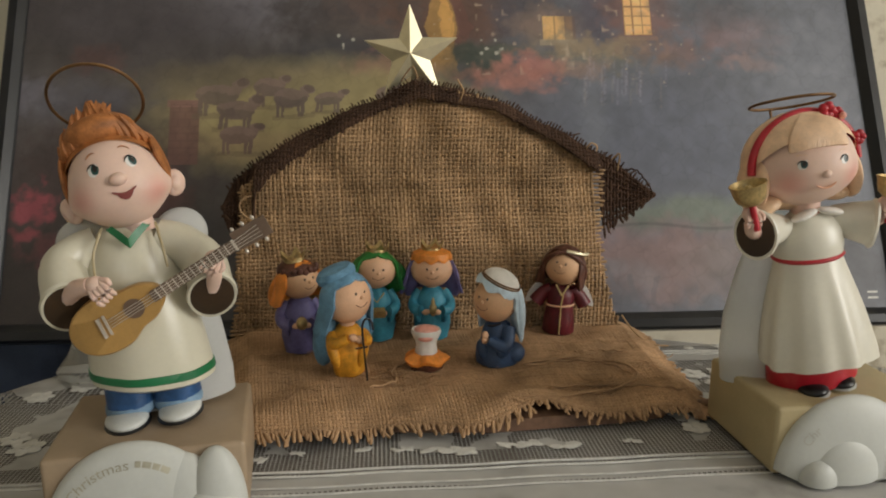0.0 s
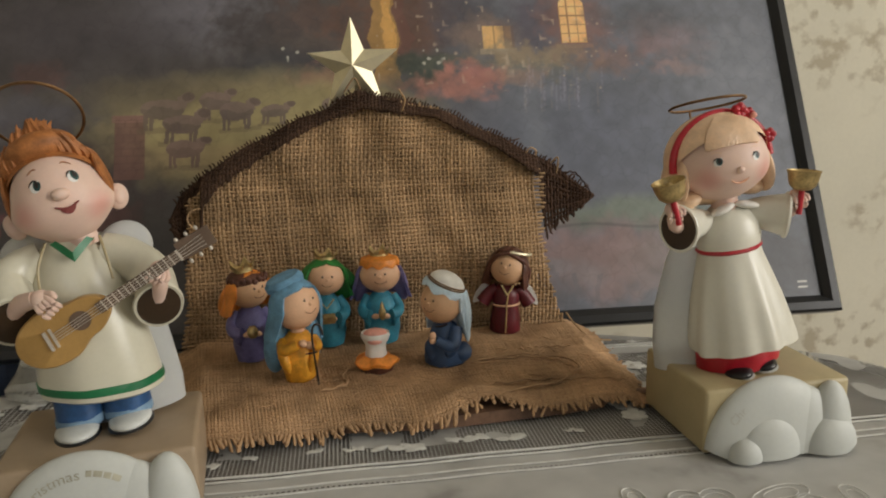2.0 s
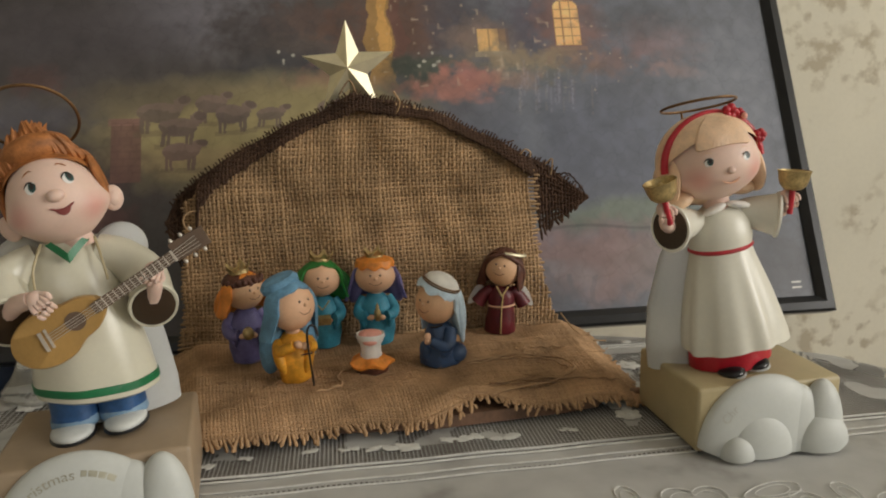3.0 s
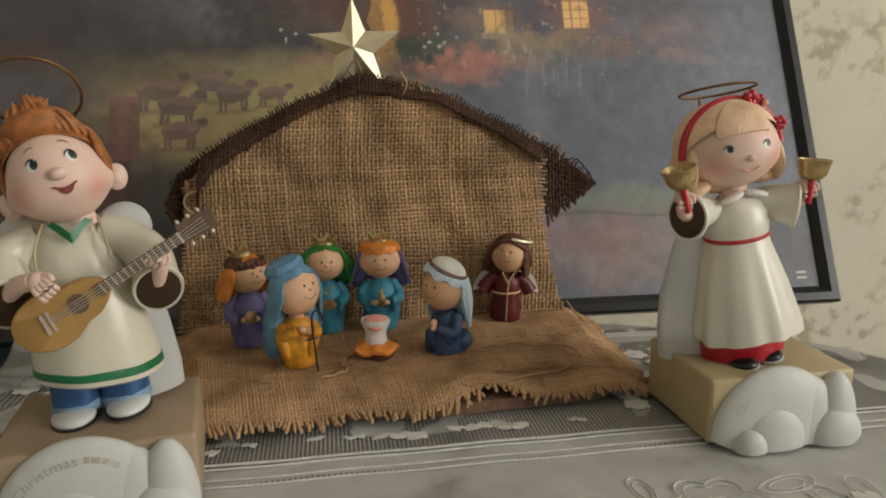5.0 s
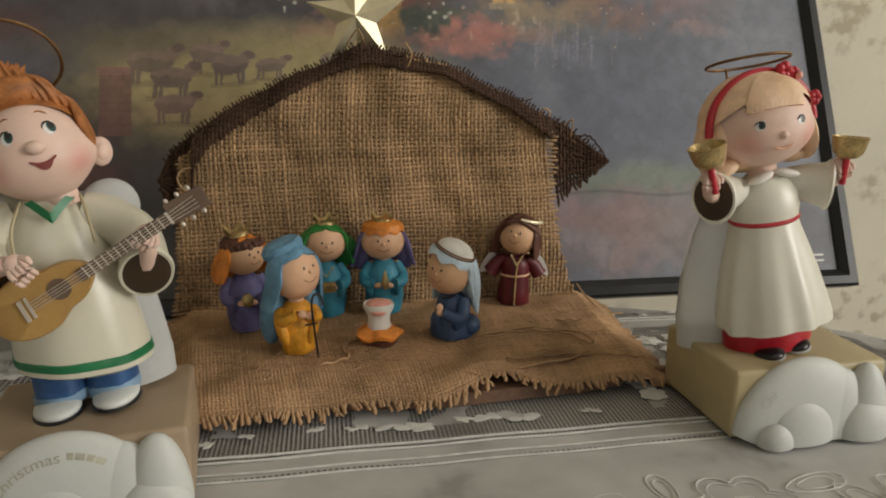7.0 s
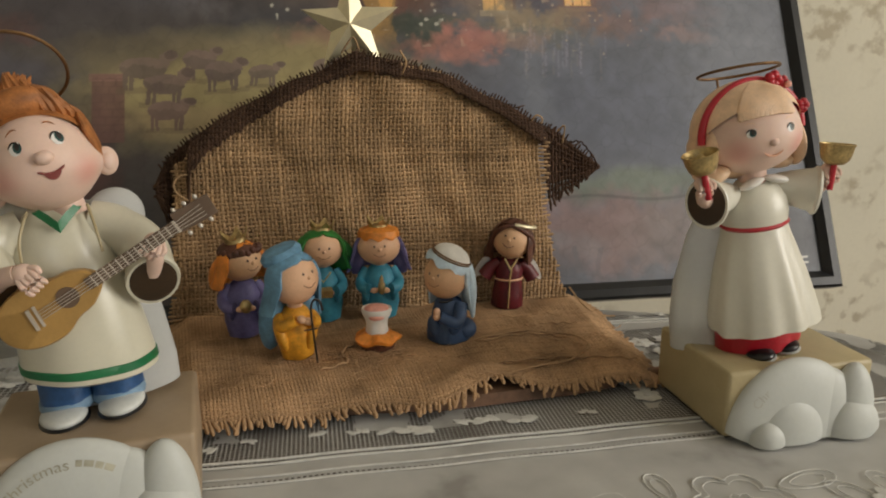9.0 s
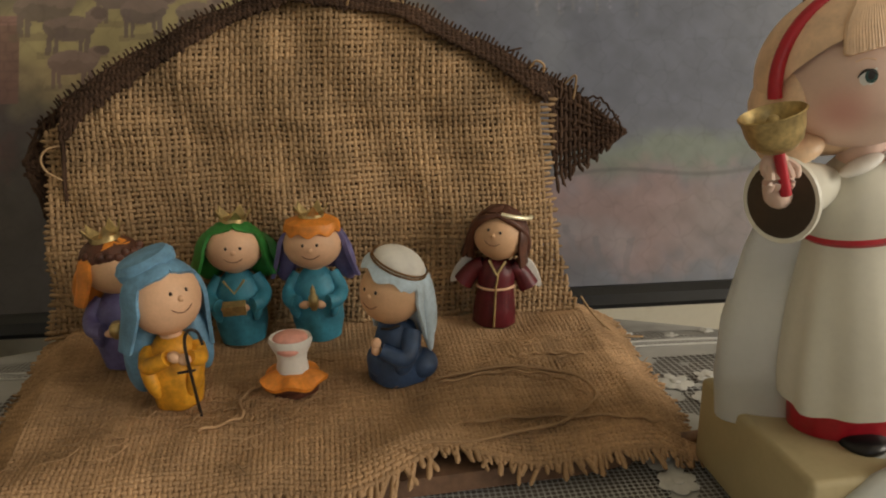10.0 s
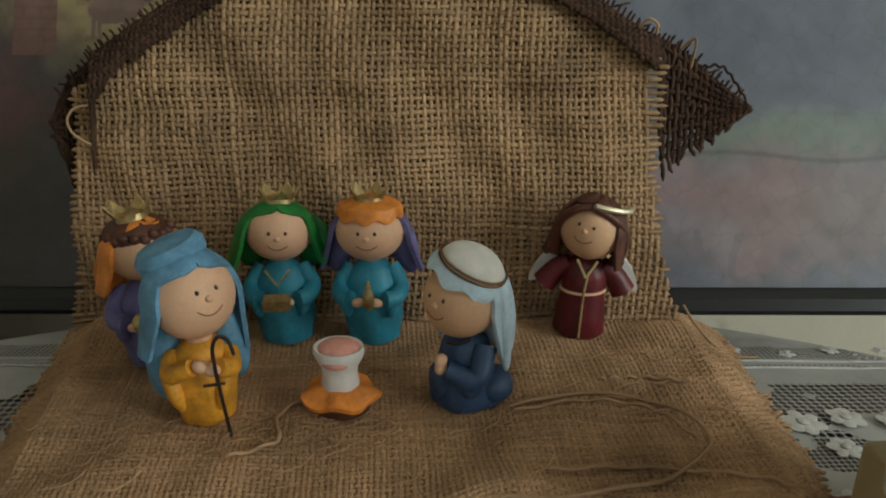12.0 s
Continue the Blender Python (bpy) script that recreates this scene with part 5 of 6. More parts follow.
def angel_maroon():
    s = Solid()
    s.lathe([(0.0104, 0), (0.0110, 0.0008), (0.0104, 0.010), (0.0090, 0.020), (0.0098, 0.026), (0.0080, 0.0325), (0.004, 0.0355)], MAROON, oval=0.9, flute=0.03, folds=6)
    for k in (-1, 1):
        s.tube(curve_pts([(k * 0.0066, 0, 0.0315), (k * 0.0120, 0.001, 0.0275), (k * 0.0168, 0.001, 0.0205)], 10), np.linspace(0.0038, 0.0054, 10), MAROON, seg=14)
        w = curve_pts([(0, 0, 0), (k * 0.006, 0, 0.005), (k * 0.0115, 0, -0.001), (k * 0.0140, 0, -0.0095), (k * 0.007, 0, -0.007), (0, 0, -0.002)], 30)
        P = np.stack([w * f + np.array((k * 0.0098, y, 0.0275)) for f, y in ((0.02, 0.0075), (1.0, 0.0075), (1.0, 0.0098), (0.02, 0.0098))])
        s.grid(P, CHALK)
    s.lathe([(0.0044, 0.032), (0.0042, 0.038)], SKIN_DARK)
    s.tube([(0, -0.0102, 0.0008), (0, -0.0096, 0.012), (0, -0.0090, 0.022), (0.001, -0.0082, 0.031)], 0.0006, BRASS, seg=6)
    s.tube([(math.sin(a) * 0.0096, -math.cos(a) * 0.0087, 0.0205 + 0.0006 * math.sin(a)) for a in np.linspace(-1.6, 1.6, 16)], 0.0007, SKIN, seg=6)
    for k in (-1, 1):
        s.tube([(0, -0.0092, 0.0285), (k * 0.0042, -0.0068, 0.0355)], 0.0007, BRASS, seg=6)
    first = len(s.v)
    c, r = (0.0004, -0.0012, 0.0482), (0.0132, 0.0124, 0.0134)
    s.ball(c, r, SKIN_DARK)
    plain_face(s, c, r, -16, 3, SKIN_DARK)
    # long parted hair, falling further on one side
    headcloth(s, BROWN, c, r, -14, 58, 52, 0.011, 0.22, 0.0010, (0.9, 1.3), 0.0012, 0.11)
    for k, reach in ((-1, 0.0130), (1, 0.0142)):
        s.tube(curve_pts([(-0.003, -0.0108, 0.0596), (k * 0.0085 - 0.001, -0.0098, 0.0560), (k * reach, -0.0045, 0.0490), (k * reach * 1.04, -0.002, 0.0400), (k * reach * 0.90, 0.001, 0.0335)], 18), np.linspace(0.0014, 0.0026, 18), BROWN, seg=10)
    s.tube([(0.0012 + math.sin(a) * 0.0128, 0.001 - math.cos(a) * 0.0122, 0.0592 + 0.0010 * math.cos(a)) for a in np.linspace(-0.2, 1.7, 20)], 0.0012, GOLD, seg=8)
    tip_head(s, first, c, (0, 9, 0))
    figurine("angel_figurine", s, (0.0805, 0.500, GROUND), -4, "small maroon angel figurine with brown hair and white wings", 3)


def cradle():
    s = Solid()
    s.lathe([(0.0072, 0), (0.0092, 0.0012), (0.0098, 0.0038), (0.0085, 0.0052)], BROWN, oval=0.85, flute=0.06, folds=5)
    b = np.linspace(0, 2 * math.pi, 48, endpoint=False)
    rings = [np.stack([rr * np.cos(b) * (1 + 0.08 * np.cos(b * 5)), rr * 0.85 * np.sin(b) * (1 + 0.08 * np.cos(b * 5)), z + w * np.cos(b * 5 + 1)], -1)
             for rr, z, w in ((0.008, 0.0042, 0), (0.0122, 0.0050, 0.0010), (0.0128, 0.0066, 0.0012), (0.0098, 0.0088, 0.0008), (0.0068, 0.0098, 0.0002), (0.002, 0.0098, 0))]
    s.grid(np.array(rings), ORANGE, cap=True)
    s.lathe([(0.0058, 0.0085), (0.0062, 0.0105), (0.0057, 0.0140), (0.0060, 0.0165), (0.0076, 0.0195), (0.0084, 0.0215), (0.0080, 0.0232), (0.0068, 0.0226)], CHALK, oval=0.9, flute=0.03, folds=6, cap=False)
    s.ball((0, 0.0004, 0.0222), (0.0070, 0.0063, 0.0026), PINK, seg=20)
    s.ball((0, -0.0048, 0.0195), (0.0046, 0.0026, 0.0022), PINK, seg=14, rings=8)
    s.v = [(x * 1.08, y * 1.08, z * 1.12) for x, y, z in s.v]
    figurine("cradle_figurine", s, (-0.0090, 0.4270, GROUND), 0, "white and pink cradle figurine on an orange leaf, on the jute")


king_green()
king_orange()
king_purple()
shepherd()
kneeling()
angel_maroon()
cradle()


# ---- angel dolls on their music boxes ----
def frosted():
    m = material("frosted_plastic", (0.80, 0.81, 0.80), 0.5, vary=0.04, scale=50, bump=0.03)
    b = m.node_tree.nodes["Principled BSDF"]
    b.inputs["Transmission Weight"].default_value, b.inputs["IOR"].default_value = 0.5, 1.1
    return m


FROST = frosted()
MILKY = material("milky_glass", (0.82, 0.83, 0.80), 0.15, vary=0.03, scale=50, bump=0.02)
MILKY.node_tree.nodes["Principled BSDF"].inputs["Transmission Weight"].default_value = 0.85
MILKY.node_tree.nodes["Principled BSDF"].inputs["IOR"].default_value = 1.2
CASE_W, CASE_D, CASE_H = 0.080, 0.066, 0.036
LOBES = [((-0.0045, -0.0335, 0.004), (0.0350, 0.0095, 0.0372)), ((-0.0080, -0.0375, 0.004), (0.0185, 0.0085, 0.0205)), ((-0.0215, -0.0400, 0.003), (0.0092, 0.0072, 0.0100)),
         ((0.0278, -0.0345, 0.006), (0.0122, 0.0092, 0.0300)), ((0.0258, -0.0388, 0.004), (0.0148, 0.0085, 0.0160)), ((0.0130, -0.0335, 0.004), (0.0190, 0.0088, 0.0305))]


def cloud_surface(x, z):
    """How far forward the cloud's largest lobe reaches."""
    (cx, cy, cz), (rx, ry, rz) = LOBES[0]
    d = 1 - ((x - cx) / rx) ** 2 - ((z - cz) / rz) ** 2
    return cy - ry * math.sqrt(max(d, 0.0))


def music_box(at, turn, label, faint):
    m = tagged(empty("music_box", pose(*at, 0, 0, turn)), label, "music box", "music boxes of the angel dolls")
    bm = box((CASE_W, CASE_D, CASE_H - 0.002), (0, 0, CASE_H / 2 + 0.001), 0.0022, 3)
    smooth(part("case", bm, CASE if faint else CASE_SHADED, m, "glossy cream case" if faint else "cream case with shade in its colour"))
    part("base_plate", box((CASE_W - 0.006, CASE_D - 0.006, 0.0012), (0, 0, 0.0008)), BLACK, m)
    s = Solid()
    for c, r in LOBES:
        s.ball(c, r, CLOUD, seg=72, rings=48)
    s.v = [(x, max(y, -0.05), max(z, 0.0016 + 0.4 * max(0.0, abs(x) - 0.030))) for x, y, z in s.v]
    s.make("cloud", m)
    # arched lettering, laid onto the cloud
    cu = bpy.data.curves.new("lettering", "FONT")
    cu.body, cu.size, cu.extrude = "Chr" if faint else "Christmas", 0.0056, 0.0
    tmp = new("lettering_source", cu)
    me = bpy.data.meshes.new_from_object(tmp.evaluated_get(bpy.context.evaluated_depsgraph_get()))
    width = max(v.co.x for v in me.vertices) / (0.34 if faint else 1.0)
    bm = bmesh.new()
    bm.from_mesh(me)
    bpy.data.objects.remove(tmp)
    bmesh.ops.subdivide_edges(bm, edges=bm.edges[:], cuts=2)

    def bend(t, up):
        a = radians(148 - 58 * t)
        rx, rz = 0.0262 + up, 0.0280 + up
        x, z = -0.005 + rx * math.cos(a), 0.004 + rz * math.sin(a)
        return (x, cloud_surface(x, z) - 0.00014, z)

    for v in bm.verts:
        v.co = bend(v.co.x / width, v.co.y)
    part("lettering", bm, LETTER_FAINT if faint else LETTER, m, "faded gold lettering")
    bm = bmesh.new()
    for t0, t1 in () if faint else ((1.08, 1.16), (1.18, 1.30), (1.32, 1.42), (1.44, 1.56)):
        g = [[bm.verts.new(bend(t, u)) for u in np.linspace(0.0008, 0.0032, 5)] for t in np.linspace(t0, t1, 6)]
        for i in range(5):
            for j in range(4):
                bm.faces.new((g[i][j], g[i + 1][j], g[i + 1][j + 1], g[i][j + 1]))
    if not faint:
        part("lettering_bar", bm, LETTER, m, "unreadable faded word")
    return m


def blushed(name, cheeks, size):
    """Pink resin with airbrushed cheeks."""
    m = material(name, (0.74, 0.53, 0.44), 0.5, vary=0.05, scale=60, fine=700, bump=0.04, sub=0.1)
    nt = m.node_tree
    b = nt.nodes["Principled BSDF"]
    out = b.inputs["Base Color"].links[0].from_socket
    tc = nt.nodes.new("ShaderNodeTexCoord")
    for at in cheeks:
        d = nt.nodes.new("ShaderNodeVectorMath")
        d.operation = "DISTANCE"
        d.inputs[1].default_value = at
        nt.links.new(tc.outputs["Object"], d.inputs[0])
        k = nt.nodes.new("ShaderNodeMapRange")
        k.interpolation_type = "SMOOTHSTEP"
        k.inputs["From Min"].default_value, k.inputs["From Max"].default_value = 0.0, size
        k.inputs["To Min"].default_value, k.inputs["To Max"].default_value = 0.75, 0.0
        nt.links.new(d.outputs["Value"], k.inputs["Value"])
        mix = nt.nodes.new("ShaderNodeMix")
        mix.data_type = "RGBA"
        nt.links.new(k.outputs["Result"], mix.inputs[0])
        nt.links.new(out, mix.inputs[6])
        mix.inputs[7].default_value = (0.66, 0.30, 0.25, 1)
        out = mix.outputs[2]
    nt.links.new(out, b.inputs["Base Color"])
    return m


def doll_eye(s, c, r, az, el, w, iris_side, tall=1.2):
    """A painted eye: white, iris, pupil, glint and lid line, each a thin cap on the face."""
    def cap(size_x, size_z, da, de, lift, mat):
        rings = []
        for k in (1.0, 0.55, 0.02):
            ring = [on_ball(c, r, az + da + math.degrees(k * size_x * math.cos(t) / r[0]), el + de + math.degrees(k * size_z * math.sin(t) / r[2]), 1.0 + lift + 0.004 * (1 - k)) for t in np.linspace(0, 2 * math.pi, 20, endpoint=False)]
            rings.append(ring)
        s.grid(np.array(rings), mat, cap=True)

    cap(w, w * tall * 0.86, 0, 0, 0.002, EYE_WHITE)
    cap(w * 0.76, w * tall * 0.80, iris_side, 1.5, 0.008, IRIS)
    cap(w * 0.42, w * tall * 0.50, iris_side, 2.0, 0.014, INK)
    cap(w * 0.16, w * 0.16, iris_side + 2.5, 6.0, 0.020, EYE_WHITE)
    h = math.degrees(w * tall / r[2])
    a = math.degrees(w / r[0]) * 1.15
    s.tube([on_ball(c, r, az + a * q, el + h * (0.95 - 0.75 * q * q), 1.008) for q in np.linspace(-1, 1, 11)], np.array([0.00012, 0.0002] + [0.00034] * 7 + [0.0002, 0.00012]), INK, seg=6)


def smile(s, c, r, az, el, half, out):
    """A broad open smile laid onto a round face."""
    t = np.linspace(-1, 1, 14)
    edge = [(half * 0.72 * q, 3.0 * q * q - 2.0) for q in t] + [(half * 0.72 * q, 3.0 * q * q - 2.0 - 7.5 * (1 - q * q) ** 0.55) for q in t[::-1]]
    mid = (0.0, -4.5)
    rows = [[on_ball(c, r, az + mid[0] + (x - mid[0]) * k, el + mid[1] + (z - mid[1]) * k, out + lift) for x, z in edge] for k, lift in ((1.0, -0.03), (1.0, 0.002), (0.5, 0.004), (0.02, 0.004))]
    s.grid(np.array(rows), LIP, cap=True)
    s.tube([on_ball(c, r, az + half * q, el + 4.5 * q * q - 2.0, out) for q in np.linspace(-1, 1, 16)], np.array([0.0002, 0.0004, 0.0005] + [0.0005] * 10 + [0.0005, 0.0004, 0.0002]), LIP, seg=6)


def sleeve(s, pts, r, mat, narrow=1.0, tall=1.0):
    """A wide bell sleeve, a dark disc closing its mouth, which is taller than wide."""
    first = len(s.v)
    p = curve_pts(pts, 14)
    s.tube(p, np.linspace(r[0], r[1], 14), mat, seg=24)
    d = p[-1] - p[-2]
    d /= np.linalg.norm(d)
    q = Vector(d).to_track_quat("Z", "Y").to_euler()
    t = [math.degrees(v) for v in q]
    s.lathe([(r[1] * 0.96, -0.0012), (r[1] * 1.09, 0.0), (r[1] * 1.05, 0.0011), (r[1] * 0.94, 0.0010)], mat, c=tuple(p[-1]), turn=t, cap=False, seg=32)
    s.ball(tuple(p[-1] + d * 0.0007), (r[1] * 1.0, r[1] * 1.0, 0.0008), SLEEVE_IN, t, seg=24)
    for i in range(first, len(s.v)):
        e = np.array(s.v[i]) - p[-1]
        w = min(max(1.6 - np.linalg.norm(e) / 0.018, 0.0), 1.0)
        s.v[i] = tuple(p[-1] + e * (1 + (narrow - 1) * w, 1, 1 + (tall - 1) * w))


def halo(s, c, r, tilt, mat):
    M = np.array(Euler([radians(t) for t in tilt]).to_matrix())
    a = np.linspace(0, 2 * math.pi, 49)
    s.tube(np.stack([r * np.cos(a), r * np.sin(a), 0 * a], -1) @ M.T + np.array(c), 0.0007, mat, seg=8)


def finger_hand(s, c, turn, mat, size=1.0, pitch=0.0):
    """A small moulded hand: a palm, four curled fingers and a thumb."""
    first = len(s.v)
    s.ball((0, 0, 0.0012), (0.0042 * size, 0.0030 * size, 0.0044 * size), mat, seg=16, rings=10)
    for k in range(4):
        x = (k - 1.5) * 0.00195 * size
        s.tube(curve_pts([(x * 0.8, -0.0012, 0.002), (x, -0.0032 * size, -0.0008), (x * 1.05, -0.0034 * size, -0.0036 * size), (x, -0.0020 * size, -0.0054 * size)], 8), np.array([0.0011, 0.00115, 0.00115, 0.0011, 0.0011, 0.00105, 0.0009, 0.0005]) * size, mat, seg=8)
    s.tube(curve_pts([(0.0030 * size, -0.001, 0.002), (0.0048 * size, -0.0026, 0.0006), (0.0046 * size, -0.0034, -0.0018)], 7), np.array([0.0013, 0.0013, 0.0012, 0.0012, 0.0011, 0.0009, 0.0005]) * size, mat, seg=8)
    M = np.array(Euler((0, radians(turn), radians(pitch))).to_matrix())
    for i in range(first, len(s.v)):
        s.v[i] = tuple(M @ np.array(s.v[i]) + np.array(c))


def boy_angel():
    skin = blushed("boy_face_paint", [(-0.0135, -0.0165, 0.1015), (0.0175, -0.0135, 0.1020)], 0.0105)
    s = Solid()
    for k in (-1, 1):
        s.ball((k * 0.0112 - 0.0012, -0.0062, 0.0030), (0.0092, 0.0125, 0.0036), SHOE, (0, 0, -k * 8), seg=24)
        s.ball((k * 0.0112 - 0.0012, -0.0060, 0.0011), (0.0100, 0.0134, 0.0014), BLACK, (0, 0, -k * 8), seg=24)
        s.lathe([(0.0106, 0.0036), (0.0110, 0.0048), (0.0107, 0.0078)], CUFF, c=(k * 0.0100 - 0.0008, 0.001, 0), oval=0.95)
        s.lathe([(0.0105, 0.0074), (0.0103, 0.014), (0.0100, 0.026)], DENIM, c=(k * 0.0098 - 0.0006, 0.001, 0), oval=0.95, flute=0.03, folds=5)
    first = len(s.v)
    prof = [(0.0236, 0.0180), (0.0256, 0.0192), (0.0258, 0.0225), (0.0247, 0.036), (0.0222, 0.054), (0.0192, 0.070), (0.0150, 0.0820), (0.0085, 0.0885)]
    s.lathe(prof, TUNIC, oval=0.82, flute=0.012, folds=7, seg=64)
    s.lathe([(0.0256, 0.0212), (0.0263, 0.0218), (0.0262, 0.0246), (0.0255, 0.0252)], GREEN_TRIM, oval=0.82, flute=0.012, folds=7, cap=False, seg=64)
    for i in range(first, len(s.v)):
        x, y, z = s.v[i]
        s.v[i] = (x + 0.002 * (1 - z / 0.09), y, z - 0.14 * x * (1 - z / 0.09))
    # green collar folded to a point
    s.grid(np.array([[(-0.0085 + 0.003, -0.0100, 0.0890), (-0.004 + 0.003, -0.0132, 0.0862), (0.003, -0.0150, 0.0822), (0.004 + 0.003, -0.0132, 0.0862), (0.0085 + 0.003, -0.0100, 0.0890)],
                     [(-0.0085 + 0.003, -0.0118, 0.0886), (-0.0046 + 0.003, -0.0148, 0.0852), (0.003, -0.0166, 0.0806), (0.0046 + 0.003, -0.0148, 0.0852), (0.0085 + 0.003, -0.0118, 0.0886)],
                     [(-0.0060 + 0.003, -0.0120, 0.0900), (-0.003 + 0.003, -0.0150, 0.0880), (0.003, -0.0168, 0.0850), (0.003 + 0.003, -0.0150, 0.0880), (0.0060 + 0.003, -0.0120, 0.0900)]]), GREEN_TRIM, wrap=False)
    # strap cords over the shoulders
    for k in (-1, 1):
        s.tube(curve_pts([(k * 0.0105 + 0.003, -0.0085, 0.0890), (k * 0.0132 + 0.002, -0.0150, 0.080), (k * 0.0140 + 0.002, -0.0168, 0.071)], 10), 0.0006, CASE, seg=6)
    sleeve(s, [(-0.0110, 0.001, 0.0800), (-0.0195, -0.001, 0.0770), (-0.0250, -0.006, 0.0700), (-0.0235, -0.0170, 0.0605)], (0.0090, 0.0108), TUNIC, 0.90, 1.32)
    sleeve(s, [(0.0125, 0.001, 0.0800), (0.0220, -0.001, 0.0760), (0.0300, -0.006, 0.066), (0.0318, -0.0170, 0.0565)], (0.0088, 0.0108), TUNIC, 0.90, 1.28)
    s.tube(curve_pts([(-0.0240, -0.016, 0.0640), (-0.0185, -0.0235, 0.0685), (-0.0120, -0.0285, 0.0705)], 8), np.linspace(0.0042, 0.0034, 8), FLESH, seg=12)
    finger_hand(s, (-0.0090, -0.0295, 0.0688), -38, FLESH, 1.05)
    s.tube(curve_pts([(0.0320, -0.017, 0.0600), (0.0338, -0.0225, 0.0660), (0.0342, -0.0245, 0.0705)], 8), np.linspace(0.0040, 0.0032, 8), FLESH, seg=12)
    finger_hand(s, (0.0342, -0.0265, 0.0725), 40, FLESH, 0.95)
    # wings and cape of frosted plastic
    s.lathe([(0.0285, 0.0005), (0.0290, 0.012), (0.0272, 0.032), (0.0245, 0.055), (0.0190, 0.076), (0.0090, 0.0865)], FROST, c=(0.0060, 0.0140, 0), oval=0.46, seg=48)
    for k in (-1, 1):
        s.ball((k * 0.0195 + 0.002, 0.0070, 0.0795), (0.0118, 0.0068, 0.0125), FROST, (0, k * 34, k * 10), seg=28)
    # head: broad cheeks, narrow brow, face turned up and cocked to one side
    skull = len(s.v)
    s.lathe([(0.0072, 0.084), (0.0070, 0.094)], FLESH, c=(0.002, 0, 0))
    c, r = (0.0010, -0.001, 0.1068), (0.0188, 0.0182, 0.0198)

    def cheeky(U):
        z = U[..., 2]
        wide = 1 + 0.155 * np.exp(-((z + 0.36) / 0.34) ** 2) - 0.04 * np.exp(-((z - 0.7) / 0.4) ** 2)
        deep = 1 + 0.05 * np.exp(-((z + 0.36) / 0.36) ** 2)
        return U * np.stack([wide, deep, 1 + 0 * z], -1)

    s.ball(c, r, skin, seg=56, rings=40, warp=cheeky)
    rc = (r[0] * 1.10, r[1] * 1.03, r[2])
    for k in (-1, 1):
        s.ball((0.001 + k * 0.0212, 0.001, 0.1000), (0.0046, 0.0030, 0.0058), FLESH, (0, k * 16, k * 24), seg=20)
        s.ball((0.001 + k * 0.0220, -0.0008, 0.0998), (0.0026, 0.0018, 0.0036), skin, (0, k * 16, k * 24), seg=14)
        doll_eye(s, c, (r[0] * 1.005, r[1] * 1.01, r[2]), 8 + k * 24, 19, 0.0022, 3, 1.3)
        s.tube([on_ball(c, r, 8 + k * 26 + t, 42 - 0.06 * t * t - k * t * 0.35, 1.0) for t in np.linspace(-8, 8, 9)], np.array([0.0001, 0.0002, 0.0003, 0.0003, 0.0003, 0.0003, 0.0003, 0.0002, 0.0001]), HAIR_RED, seg=5)
    s.ball(on_ball(c, r, 9, 3, 1.03), (0.0036, 0.0030, 0.0026), skin, (0, 0, 9), seg=24)
    smile(s, c, rc, 11, -12, 13, 1.035)
    # hair swept up from a high forehead in fine overlapping locks
    hc, hr = np.array((0.0010, 0.0016, 0.1092)), np.array((0.0197, 0.0190, 0.0205))
    s.ball(hc, hr, HAIR_RED, (-58, 0, 0), (0.46, 1.0), seg=48, rings=26)
    s.ball((0.0005, 0.0020, 0.1272), (0.0146, 0.0130, 0.0078), HAIR_RED, (-20, -4, 0), seg=32)
    rng = np.random.default_rng(3)
    for row in range(8):
        for k in range(46):
            az = -98 + 196 * k / 45 + rng.normal() * 3.5
            e0 = 68 + row * 4 - 50 * abs(az / 95) ** 2.0 + rng.normal() * 1.5
            up = max(0.0, math.cos(radians(az * 0.9)))
            root = on_ball(hc, hr, az, e0 - 3, 0.93)
            mid = on_ball(hc, hr, az * 0.95 - 4, e0 + 7, 1.02 + 0.20 * up + 0.02 * rng.normal())
            tip = on_ball(hc, hr, az * 0.90 - 14, e0 + 18, 1.05 + 0.46 * up + 0.10 * rng.uniform(-1, 1))
            s.tube(curve_pts([root, mid, tip], 8), np.array([0.0009, 0.0013, 0.0015, 0.0015, 0.0013, 0.0011, 0.0007, 0.0001]), HAIR_RED, seg=6)
    for k in (-1, 1):
        s.ball((0.001 + k * 0.0190, 0.0022, 0.1115), (0.0022, 0.0088, 0.0115), HAIR_RED, (0, -k * 6, 0), seg=18)
    tip_head(s, skull, np.array(c), (-4, -10, 0))
    halo(s, (-0.0030, 0.010, 0.1410), 0.0185, (-50, 0, -4), WIRE)
    s.tube([(-0.002, 0.018, 0.115), (-0.002, 0.022, 0.128)], 0.0006, WIRE, seg=6)
    ob = s.make("boy_angel_doll")
    ob.matrix_world = BOY
    return tagged(ob, "red-haired boy angel doll in ivory tunic and jeans", "doll", "angel dolls")


